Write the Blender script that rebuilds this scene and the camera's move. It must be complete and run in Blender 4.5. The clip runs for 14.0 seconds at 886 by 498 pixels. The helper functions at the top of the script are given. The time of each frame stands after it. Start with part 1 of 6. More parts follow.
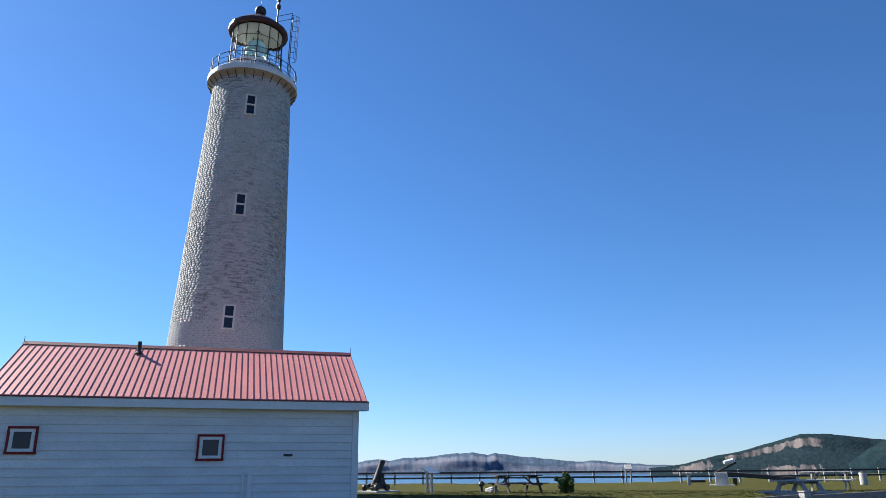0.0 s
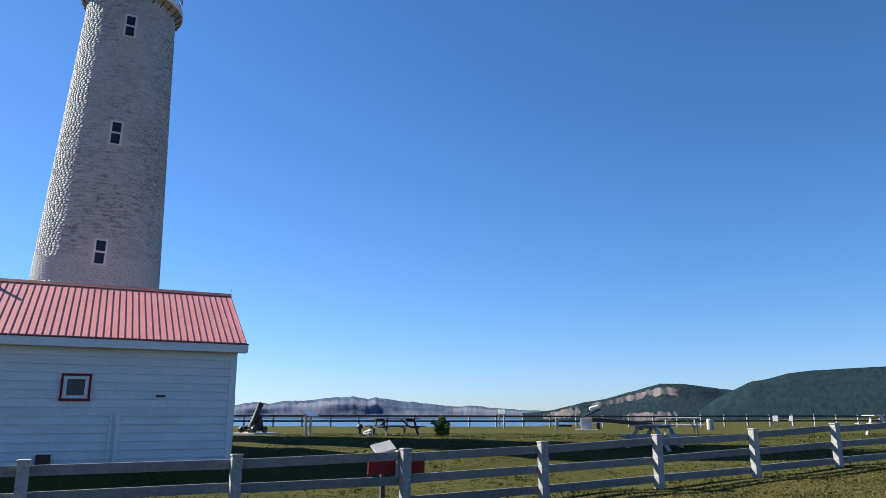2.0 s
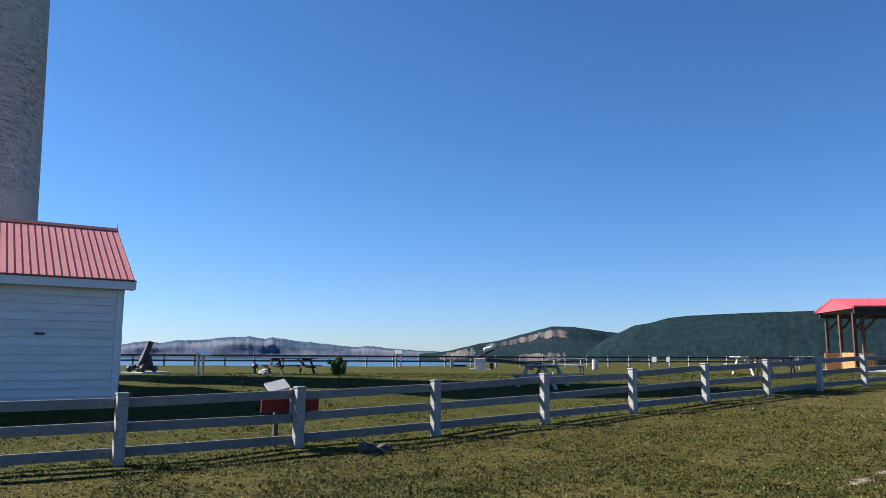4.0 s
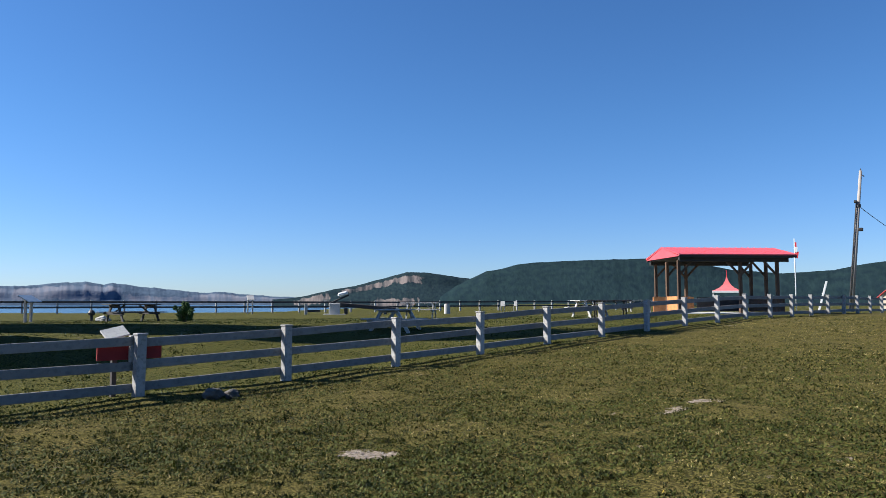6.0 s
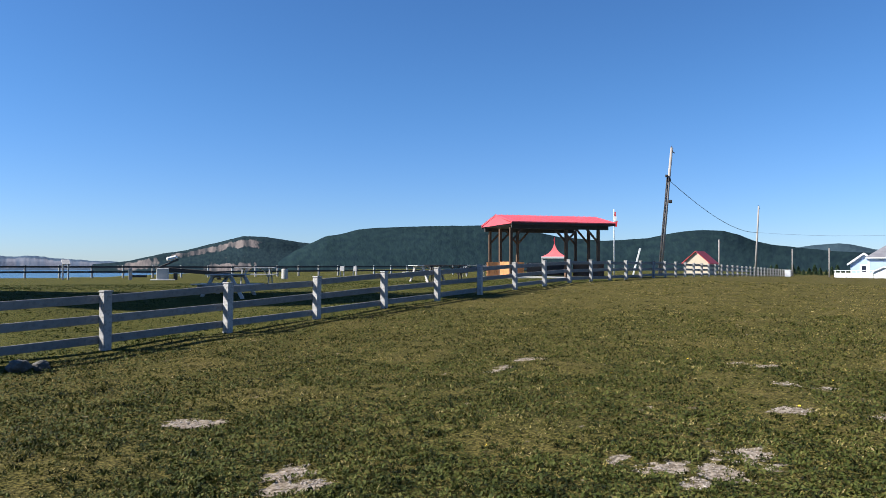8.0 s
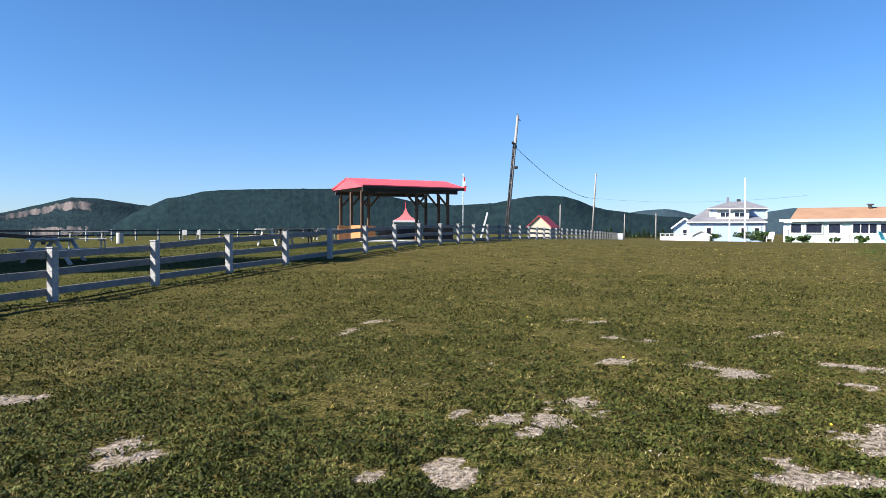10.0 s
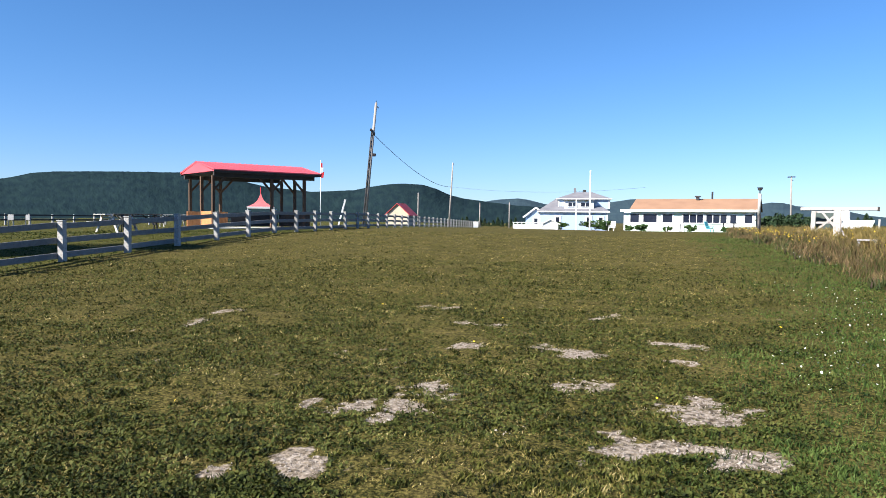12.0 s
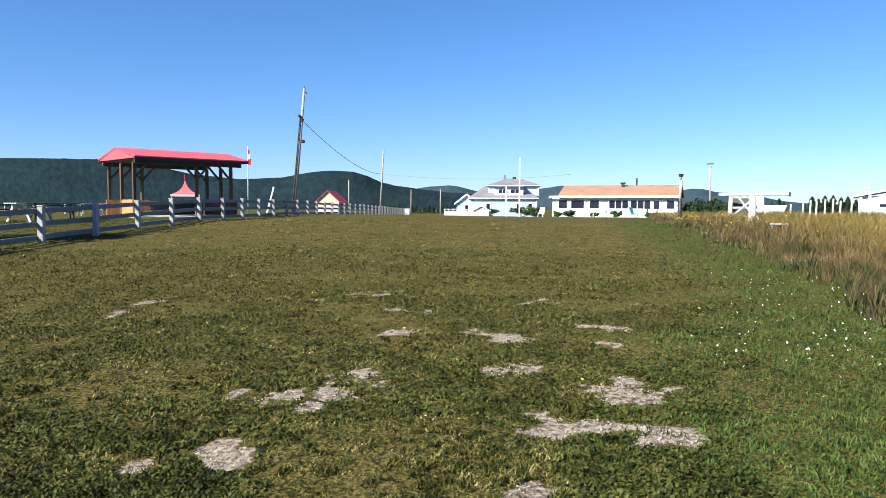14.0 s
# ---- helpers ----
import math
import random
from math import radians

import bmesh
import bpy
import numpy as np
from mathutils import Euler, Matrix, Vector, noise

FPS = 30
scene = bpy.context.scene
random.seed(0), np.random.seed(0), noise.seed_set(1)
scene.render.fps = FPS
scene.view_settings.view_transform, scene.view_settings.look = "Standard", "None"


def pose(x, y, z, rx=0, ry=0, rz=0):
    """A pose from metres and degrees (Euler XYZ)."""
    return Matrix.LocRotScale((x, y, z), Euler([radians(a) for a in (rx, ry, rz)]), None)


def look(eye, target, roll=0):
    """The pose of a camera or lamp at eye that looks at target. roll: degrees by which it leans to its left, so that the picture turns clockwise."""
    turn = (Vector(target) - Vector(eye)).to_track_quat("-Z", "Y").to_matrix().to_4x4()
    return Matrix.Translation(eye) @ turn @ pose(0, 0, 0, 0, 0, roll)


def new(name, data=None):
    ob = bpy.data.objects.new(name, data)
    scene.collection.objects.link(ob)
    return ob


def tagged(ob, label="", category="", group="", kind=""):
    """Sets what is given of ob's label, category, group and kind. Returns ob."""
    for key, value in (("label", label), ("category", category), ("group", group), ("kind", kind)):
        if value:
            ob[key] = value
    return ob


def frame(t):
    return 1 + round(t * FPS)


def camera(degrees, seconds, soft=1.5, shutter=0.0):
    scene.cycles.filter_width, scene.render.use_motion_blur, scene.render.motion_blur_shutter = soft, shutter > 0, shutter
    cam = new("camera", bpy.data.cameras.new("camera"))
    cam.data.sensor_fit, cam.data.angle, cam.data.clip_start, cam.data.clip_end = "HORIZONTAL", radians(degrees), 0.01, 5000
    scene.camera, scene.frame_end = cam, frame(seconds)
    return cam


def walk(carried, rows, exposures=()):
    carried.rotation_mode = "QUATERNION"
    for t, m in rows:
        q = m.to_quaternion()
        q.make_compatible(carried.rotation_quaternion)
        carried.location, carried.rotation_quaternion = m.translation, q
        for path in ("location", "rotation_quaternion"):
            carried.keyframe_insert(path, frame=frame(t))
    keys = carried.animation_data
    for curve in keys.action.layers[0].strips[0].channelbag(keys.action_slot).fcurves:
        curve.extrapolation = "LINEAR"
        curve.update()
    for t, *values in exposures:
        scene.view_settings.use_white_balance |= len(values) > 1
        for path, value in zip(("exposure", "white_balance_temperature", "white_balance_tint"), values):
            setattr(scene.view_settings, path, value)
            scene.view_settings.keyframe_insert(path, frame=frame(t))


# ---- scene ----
cam = camera(63.1, 14.0, soft=0.75)
PATH = [
    (0.0, (0.000, 0.000, 1.600), (0.114, 19.113, 7.490), -0.46),
    (0.5, (0.010, -0.001, 1.597), (0.828, 19.187, 7.177), -0.30),
    (1.0, (0.020, -0.003, 1.594), (1.540, 19.208, 6.944), -0.25),
    (1.5, (0.030, -0.005, 1.590), (2.284, 19.236, 6.557), -0.19),
    (2.0, (0.043, -0.009, 1.584), (3.224, 19.222, 6.061), 0.08),
    (2.5, (0.054, -0.012, 1.580), (4.015, 19.161, 5.665), 0.12),
    (5.0, (0.100, -0.032, 1.559), (7.585, 18.394, 3.668), 0.14),
    (5.5, (0.113, -0.040, 1.555), (8.620, 17.978, 3.283), -0.08),
    (6.0, (0.127, -0.050, 1.552), (9.726, 17.437, 2.994), 0.03),
    (6.5, (0.139, -0.059, 1.548), (10.657, 16.915, 2.677), 0.21),
    (7.0, (0.151, -0.068, 1.546), (11.604, 16.303, 2.441), 0.18),
    (7.5, (0.162, -0.079, 1.544), (12.531, 15.621, 2.239), -0.06),
    (8.0, (0.173, -0.090, 1.542), (13.393, 14.909, 2.025), 0.10),
    (8.5, (0.183, -0.103, 1.538), (14.270, 14.093, 1.731), -0.01),
    (11.0, (0.218, -0.161, 1.529), (17.311, 10.202, 0.850), 0.37),
    (11.5, (0.224, -0.175, 1.529), (17.867, 9.219, 0.826), 0.45),
    (12.0, (0.228, -0.186, 1.528), (18.232, 8.485, 0.691), 0.54),
    (12.5, (0.231, -0.194, 1.527), (18.489, 7.923, 0.651), 0.55),
    (13.0, (0.233, -0.201, 1.526), (18.692, 7.437, 0.568), 0.45),
    (13.5, (0.235, -0.207, 1.525), (18.854, 7.020, 0.476), 0.09),
    (14.0, (0.236, -0.211, 1.524), (18.961, 6.714, 0.343), 0.22),
]
walk(cam, [(t, look(eye, target, roll)) for t, eye, target, roll in PATH],
     [(0.0, 1.33, 6300, 10), (2.5, 1.27, 6300, 10), (5.0, 1.18, 6300, 10), (7.0, 1.18, 6300, 10), (9.0, 1.32, 6350, 10), (11.0, 1.44, 6400, 10), (14.0, 1.44, 6400, 10)])

# ---- world, sun, exposure ----
SUN_AZ, SUN_EL = -58.0, 37.5


def heading(az, el=0.0):
    a, b = radians(az), radians(el)
    return Vector((math.sin(a) * math.cos(b), math.cos(a) * math.cos(b), math.sin(b)))


world = bpy.data.worlds.new("world")
scene.world = world
world.use_nodes = True
wn = world.node_tree.nodes
sky = wn.new("ShaderNodeTexSky")
sky.sky_type = "NISHITA"
sky.sun_disc = False
sky.sun_elevation = radians(SUN_EL)
sky.sun_rotation = radians(SUN_AZ)
sky.altitude = 900
sky.air_density, sky.dust_density, sky.ozone_density = 1.0, 0.30, 3.5
wn["Background"].inputs["Strength"].default_value = 0.050
tint = wn.new("ShaderNodeHueSaturation")
tint.inputs["Saturation"].default_value = 1.08
world.node_tree.links.new(sky.outputs[0], tint.inputs["Color"])
cool = wn.new("ShaderNodeMix")
cool.data_type, cool.blend_type = "RGBA", "MULTIPLY"
cool.inputs[0].default_value = 1.0
cool.inputs[7].default_value = (0.71, 0.99, 1.25, 1)
world.node_tree.links.new(tint.outputs[0], cool.inputs[6])
# low haze that takes the green out of the horizon
way = wn.new("ShaderNodeTexCoord")
split = wn.new("ShaderNodeSeparateXYZ")
low = wn.new("ShaderNodeMapRange")
low.interpolation_type = "SMOOTHSTEP"
low.inputs[1].default_value, low.inputs[2].default_value, low.inputs[3].default_value, low.inputs[4].default_value = 0.0, 0.26, 1.0, 0.0
haze = wn.new("ShaderNodeMix")
haze.data_type, haze.blend_type = "RGBA", "MULTIPLY"
haze.inputs[7].default_value = (1.04, 0.905, 0.985, 1)
world.node_tree.links.new(way.outputs["Generated"], split.inputs[0])
world.node_tree.links.new(split.outputs[2], low.inputs[0])
world.node_tree.links.new(low.outputs[0], haze.inputs[0])
world.node_tree.links.new(cool.outputs[2], haze.inputs[6])
world.node_tree.links.new(haze.outputs[2], wn["Background"].inputs["Color"])

sun = new("sun", bpy.data.lights.new("sun", "SUN"))
sun.data.energy, sun.data.angle, sun.data.color = 5.0, radians(0.53), (1.0, 0.93, 0.82)
sun.matrix_world = look((0, 0, 0), -heading(SUN_AZ, SUN_EL))


# ---- materials ----
def material(name, c1, c2, rough=0.8, scale=3.0, fine=40.0, bump=0.3, c3=None, metal=0.0, vary=0.0, stretch=(1, 1, 1), low=0.35, high=0.65):
    """Two tones mixed by a broad noise, a third by a fine one, with relief from the fine noise."""
    m = bpy.data.materials.new(name)
    m.use_nodes = True
    n, l = m.node_tree.nodes, m.node_tree.links
    b = n["Principled BSDF"]
    b.inputs["Roughness"].default_value, b.inputs["Metallic"].default_value = rough, metal
    co = n.new("ShaderNodeTexCoord")
    mp = n.new("ShaderNodeMapping")
    mp.inputs["Scale"].default_value = stretch
    l.new(co.outputs["Object"], mp.inputs["Vector"])

    def noise_node(s, d=4):
        t = n.new("ShaderNodeTexNoise")
        t.inputs["Scale"].default_value, t.inputs["Detail"].default_value = s, d
        l.new(mp.outputs[0], t.inputs["Vector"])
        return t

    def spread(socket, lo, hi):
        r = n.new("ShaderNodeMapRange")
        r.inputs[1].default_value, r.inputs[2].default_value = lo, hi
        l.new(socket, r.inputs[0])
        return r.outputs[0]

    def blend(fac, a, bb, mode="MIX"):
        x = n.new("ShaderNodeMix")
        x.data_type, x.blend_type = "RGBA", mode
        for sock, v in ((x.inputs[0], fac), (x.inputs[6], a), (x.inputs[7], bb)):
            if isinstance(v, (int, float)):
                sock.default_value = v
            elif isinstance(v, tuple):
                sock.default_value = (*v, 1)
            else:
                l.new(v, sock)
        return x.outputs[2]

    broad, small = noise_node(scale), noise_node(fine, 6)
    col = blend(spread(broad.outputs[0], low, high), c1, c2)
    if c3:
        col = blend(spread(small.outputs[0], 0.5, 0.75), col, c3)
    if vary:
        info = n.new("ShaderNodeObjectInfo")
        hsv = n.new("ShaderNodeHueSaturation")
        l.new(spread(info.outputs["Random"], 0.0, 1.0), hsv.inputs["Value"])
        rr = hsv.inputs["Value"].links[0].from_node
        rr.inputs[3].default_value, rr.inputs[4].default_value = 1 - vary, 1 + vary
        l.new(col, hsv.inputs["Color"])
        col = hsv.outputs[0]
    l.new(col, b.inputs["Base Color"])
    if bump:
        bp = n.new("ShaderNodeBump")
        bp.inputs["Strength"].default_value, bp.inputs["Distance"].default_value = bump, 0.02
        l.new(small.outputs[0], bp.inputs["Height"])
        l.new(bp.outputs[0], b.inputs["Normal"])
    return m


def island_material(name, tones, rough=0.7):
    """Each loose piece of the mesh takes its own tone from a ramp."""
    m = bpy.data.materials.new(name)
    m.use_nodes = True
    n, l = m.node_tree.nodes, m.node_tree.links
    b = n["Principled BSDF"]
    b.inputs["Roughness"].default_value = rough
    b.inputs["Specular IOR Level"].default_value = 0.15
    g = n.new("ShaderNodeNewGeometry")
    ramp = n.new("ShaderNodeValToRGB")
    el = ramp.color_ramp.elements
    for i, c in enumerate(tones):
        e = el[i] if i < 2 else el.new(1.0)
        e.position, e.color = i / (len(tones) - 1), (*c, 1)
    l.new(g.outputs["Random Per Island"], ramp.inputs[0])
    l.new(ramp.outputs[0], b.inputs["Base Color"])
    return m


def grass_material(name, tones, lump=0.08, sheen=0.06, gain=1.3):
    """Thin leaves that let the sun through; tone by clump first, by single blade second."""
    m = bpy.data.materials.new(name)
    m.use_nodes = True
    n, l = m.node_tree.nodes, m.node_tree.links
    b = n["Principled BSDF"]
    b.inputs["Roughness"].default_value = 0.7
    b.inputs["Specular IOR Level"].default_value = 0.12
    g = n.new("ShaderNodeNewGeometry")
    co = n.new("ShaderNodeTexCoord")
    total = None
    for scale, weight in ((1.0 / lump, 1.9), (0.17 / lump, 1.1)):
        t = n.new("ShaderNodeTexNoise")
        t.inputs["Scale"].default_value, t.inputs["Detail"].default_value = scale, 3
        l.new(co.outputs["Object"], t.inputs["Vector"])
        k = n.new("ShaderNodeMath")
        k.operation = "MULTIPLY_ADD"
        l.new(t.outputs[0], k.inputs[0])
        k.inputs[1].default_value = weight
        k.inputs[2].default_value = -1.25
        if total:
            l.new(total, k.inputs[2])
        total = k.outputs[0]
    k = n.new("ShaderNodeMath")
    k.operation = "MULTIPLY_ADD"
    l.new(g.outputs["Random Per Island"], k.inputs[0])
    k.inputs[1].default_value = 0.5
    l.new(total, k.inputs[2])
    ramp = n.new("ShaderNodeValToRGB")
    el = ramp.color_ramp.elements
    for i, c in enumerate(tones):
        e = el[i] if i < 2 else el.new(1.0)
        e.position, e.color = i / (len(tones) - 1), (*c, 1)
    l.new(k.outputs[0], ramp.inputs[0])
    l.new(ramp.outputs[0], b.inputs["Base Color"])
    thin = n.new("ShaderNodeBsdfTranslucent")
    lift = n.new("ShaderNodeMix")
    lift.data_type, lift.blend_type = "RGBA", "MULTIPLY"
    lift.inputs[0].default_value = 1.0
    lift.inputs[7].default_value = (gain, gain * 1.05, gain * 0.55, 1)
    l.new(ramp.outputs[0], lift.inputs[6])
    l.new(lift.outputs[2], thin.inputs["Color"])
    mix = n.new("ShaderNodeMixShader")
    mix.inputs[0].default_value = sheen
    l.new(b.outputs[0], mix.inputs[1])
    l.new(thin.outputs[0], mix.inputs[2])
    l.new(mix.outputs[0], n["Material Output"].inputs["Surface"])
    return m


stone_m = material("whitewashed_stone", (0.47, 0.475, 0.475), (0.43, 0.43, 0.43), 0.9, 0.35, 9.0, 0.0, (0.38, 0.385, 0.385), vary=0.08, low=0.3, high=0.7)
mortar_m = material("stone_mortar", (0.44, 0.44, 0.435), (0.38, 0.38, 0.375), 0.95, 0.5, 14.0, 0.3)
rust_stone_m = material("rust_stained_stone", (0.42, 0.38, 0.32), (0.34, 0.29, 0.22), 0.9, 1.2, 9.0, 0.8, (0.22, 0.16, 0.10), vary=0.2)
white_m = material("white_paint", (0.6510, 0.6603, 0.6696), (0.5859, 0.6045, 0.6231), 0.55, 1.2, 22.0, 0.15, (0.5208, 0.5394, 0.5394))
siding_m = material("worn_white_siding", (0.6512, 0.6688, 0.6864), (0.5456, 0.5720, 0.5984), 0.6, 0.9, 12.0, 0.2, (0.4840, 0.4928, 0.4928), vary=0.05, stretch=(1, 1, 4))
concrete_m = material("concrete", (0.46, 0.45, 0.43), (0.36, 0.36, 0.35), 0.9, 2.0, 30.0, 0.4, (0.28, 0.28, 0.27))
roof_red_m = material("red_metal_roof", (0.60, 0.21, 0.195), (0.54, 0.185, 0.175), 0.5, 0.8, 10.0, 0.05, (0.62, 0.25, 0.225))
shelter_red_m = material("bright_red_metal", (0.60, 0.085, 0.10), (0.54, 0.075, 0.09), 0.4, 0.8, 10.0, 0.05)
seam_m = material("dark_roof_seam", (0.16, 0.035, 0.035), (0.10, 0.02, 0.02), 0.5, 3.0, 20.0, 0.1)
red_paint_m = material("red_paint", (0.20, 0.010, 0.012), (0.15, 0.008, 0.009), 0.85, 4.0, 30.0, 0.2)
dark_red_m = material("dark_red_iron", (0.055, 0.010, 0.011), (0.035, 0.008, 0.009), 0.5, 2.0, 20.0, 0.2)
iron_m = material("dark_iron", (0.03, 0.03, 0.033), (0.05, 0.045, 0.045), 0.55, 5.0, 40.0, 0.2, metal=0.4)
grey_wood_m = material("weathered_grey_wood", (0.34, 0.335, 0.33), (0.27, 0.265, 0.26), 0.85, 3.0, 22.0, 0.5, (0.18, 0.175, 0.17), vary=0.14)
brown_wood_m = material("brown_timber", (0.1040, 0.0553, 0.0292), (0.0715, 0.0390, 0.0228), 0.8, 3.0, 25.0, 0.4, (0.0455, 0.0260, 0.0163), vary=0.2)
orange_wood_m = material("orange_cedar", (0.50, 0.22, 0.08), (0.42, 0.18, 0.065), 0.7, 3.0, 25.0, 0.3, (0.32, 0.13, 0.05), vary=0.15)
dark_wood_m = material("dark_stained_wood", (0.045, 0.041, 0.042), (0.033, 0.030, 0.031), 0.8, 3.0, 25.0, 0.4, vary=0.15)
pale_wood_m = material("pale_picnic_wood", (0.42, 0.41, 0.40), (0.33, 0.32, 0.31), 0.8, 3.0, 25.0, 0.4, vary=0.12)
rail_wood_m = material("silvered_rail_wood", (0.20, 0.196, 0.19), (0.15, 0.148, 0.146), 0.85, 2.0, 18.0, 0.5, (0.12, 0.12, 0.118), vary=0.12)
pole_wood_m = material("grey_pole_wood", (0.30, 0.28, 0.26), (0.22, 0.20, 0.19), 0.85, 1.2, 18.0, 0.4)
pink_fabric_m = material("pink_red_canvas", (0.62, 0.12, 0.13), (0.55, 0.10, 0.11), 0.7, 2.0, 30.0, 0.1)
cream_m = material("cream_shingle_wall", (0.4376, 0.3845, 0.2917), (0.3978, 0.3448, 0.2652), 0.8, 2.0, 14.0, 0.2)
blue_wall_m = material("pale_blue_clapboard", (0.34, 0.44, 0.60), (0.31, 0.41, 0.56), 0.7, 0.6, 14.0, 0.15)
mint_wall_m = material("pale_mint_wall", (0.5336, 0.6808, 0.6072), (0.4968, 0.6440, 0.5704), 0.7, 0.6, 14.0, 0.15)
slate_roof_m = material("grey_shingle_roof", (0.17, 0.17, 0.19), (0.13, 0.13, 0.15), 0.85, 1.0, 9.0, 0.3)
brown_roof_m = material("brown_shingle_roof", (0.2808, 0.1638, 0.1014), (0.2340, 0.1326, 0.0819), 0.85, 0.6, 6.0, 0.3)
dark_gable_m = material("dark_green_gable", (0.06, 0.085, 0.08), (0.05, 0.07, 0.065), 0.8, 1.0, 14.0, 0.2)
leaf_m = island_material("shrub_leaves", [(0.02, 0.045, 0.012), (0.035, 0.07, 0.018), (0.055, 0.10, 0.025)])
dark_leaf_m = island_material("spruce_needles", [(0.012, 0.026, 0.014), (0.02, 0.04, 0.018), (0.03, 0.055, 0.022)])
bark_m = material("bark", (0.09, 0.07, 0.05), (0.06, 0.045, 0.035), 0.9, 6.0, 30.0, 0.6)
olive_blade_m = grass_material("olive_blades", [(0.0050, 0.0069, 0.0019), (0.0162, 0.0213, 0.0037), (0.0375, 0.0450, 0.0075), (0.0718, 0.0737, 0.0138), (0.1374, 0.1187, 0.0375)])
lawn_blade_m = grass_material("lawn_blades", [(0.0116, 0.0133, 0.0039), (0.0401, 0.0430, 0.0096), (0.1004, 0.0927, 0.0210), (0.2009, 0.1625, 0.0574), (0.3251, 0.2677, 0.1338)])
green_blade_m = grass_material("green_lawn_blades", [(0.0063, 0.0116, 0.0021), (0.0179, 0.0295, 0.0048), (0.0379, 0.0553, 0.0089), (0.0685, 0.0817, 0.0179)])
verge_blade_m = grass_material("lush_verge_blades", [(0.0099, 0.0215, 0.0050), (0.0298, 0.0513, 0.0108), (0.0580, 0.0911, 0.0199), (0.1035, 0.1325, 0.0373)])
ochre_m = grass_material("ochre_stalks", [(0.0688, 0.0765, 0.0229), (0.1377, 0.1071, 0.0344), (0.2066, 0.1530, 0.0536), (0.2754, 0.2066, 0.0842)], 0.5, 0.2)
meadow_m = grass_material("meadow_stalks", [(0.035, 0.055, 0.016), (0.075, 0.080, 0.024), (0.085, 0.058, 0.034), (0.15, 0.105, 0.05), (0.24, 0.175, 0.09)], 0.35, 0.2)
weed_m = grass_material("meadow_weed_leaves", [(0.020, 0.034, 0.010), (0.045, 0.062, 0.016), (0.060, 0.042, 0.034), (0.085, 0.090, 0.026), (0.12, 0.080, 0.055)], 0.5, 0.15)
yellow_m = island_material("yellow_blossom", [(0.55, 0.38, 0.02), (0.62, 0.46, 0.04)])
daisy_m = island_material("white_blossom", [(0.72, 0.72, 0.66), (0.8, 0.8, 0.76)])
pebble_m = island_material("gravel", [(0.27, 0.235, 0.21), (0.33, 0.29, 0.26), (0.22, 0.19, 0.165), (0.40, 0.36, 0.32)], 0.9)
rock_m = material("grey_rock", (0.10, 0.094, 0.088), (0.04, 0.04, 0.038), 0.9, 6.0, 30.0, 0.8)
black_m = material("black_rubber", (0.02, 0.02, 0.02), (0.03, 0.03, 0.03), 0.7, 5.0, 30.0, 0.2)
dark_pane_m = material("dark_window_pane", (0.012, 0.016, 0.03), (0.02, 0.026, 0.045), 0.08, 1.0, 8.0, 0.0)
dark_pane_m.node_tree.nodes["Principled BSDF"].inputs["Specular IOR Level"].default_value = 0.25
flag_red_m = material("flag_red", (0.55, 0.02, 0.03), (0.5, 0.02, 0.03), 0.7, 3.0, 30.0, 0.1)
cable_m = material("cable", (0.015, 0.015, 0.015), (0.02, 0.02, 0.02), 0.6, 3.0, 30.0, 0.0)

glass_m = bpy.data.materials.new("lantern_glass")
glass_m.use_nodes = True
gb = glass_m.node_tree.nodes["Principled BSDF"]
gb.inputs["Base Color"].default_value = (0.93, 0.97, 0.96, 1)
gb.inputs["Roughness"].default_value, gb.inputs["Transmission Weight"].default_value, gb.inputs["IOR"].default_value = 0.02, 1.0, 1.05
lens_m = bpy.data.materials.new("fresnel_lens_glass")
lens_m.use_nodes = True
gb = lens_m.node_tree.nodes["Principled BSDF"]
gb.inputs["Base Color"].default_value = (0.62, 0.80, 0.74, 1)
gb.inputs["Roughness"].default_value, gb.inputs["Transmission Weight"].default_value = 0.15, 0.6

water_m = bpy.data.materials.new("sea_water")
water_m.use_nodes = True
wb = water_m.node_tree.nodes["Principled BSDF"]
wb.inputs["Base Color"].default_value = (0.02, 0.06, 0.10, 1)
wb.inputs["Roughness"].default_value = 0.25
wt = water_m.node_tree.nodes.new("ShaderNodeTexNoise")
wt.inputs["Scale"].default_value = 0.4
wbp = water_m.node_tree.nodes.new("ShaderNodeBump")
wbp.inputs["Strength"].default_value, wbp.inputs["Distance"].default_value = 0.6, 0.5
water_m.node_tree.links.new(wt.outputs[0], wbp.inputs["Height"])
water_m.node_tree.links.new(wbp.outputs[0], wb.inputs["Normal"])


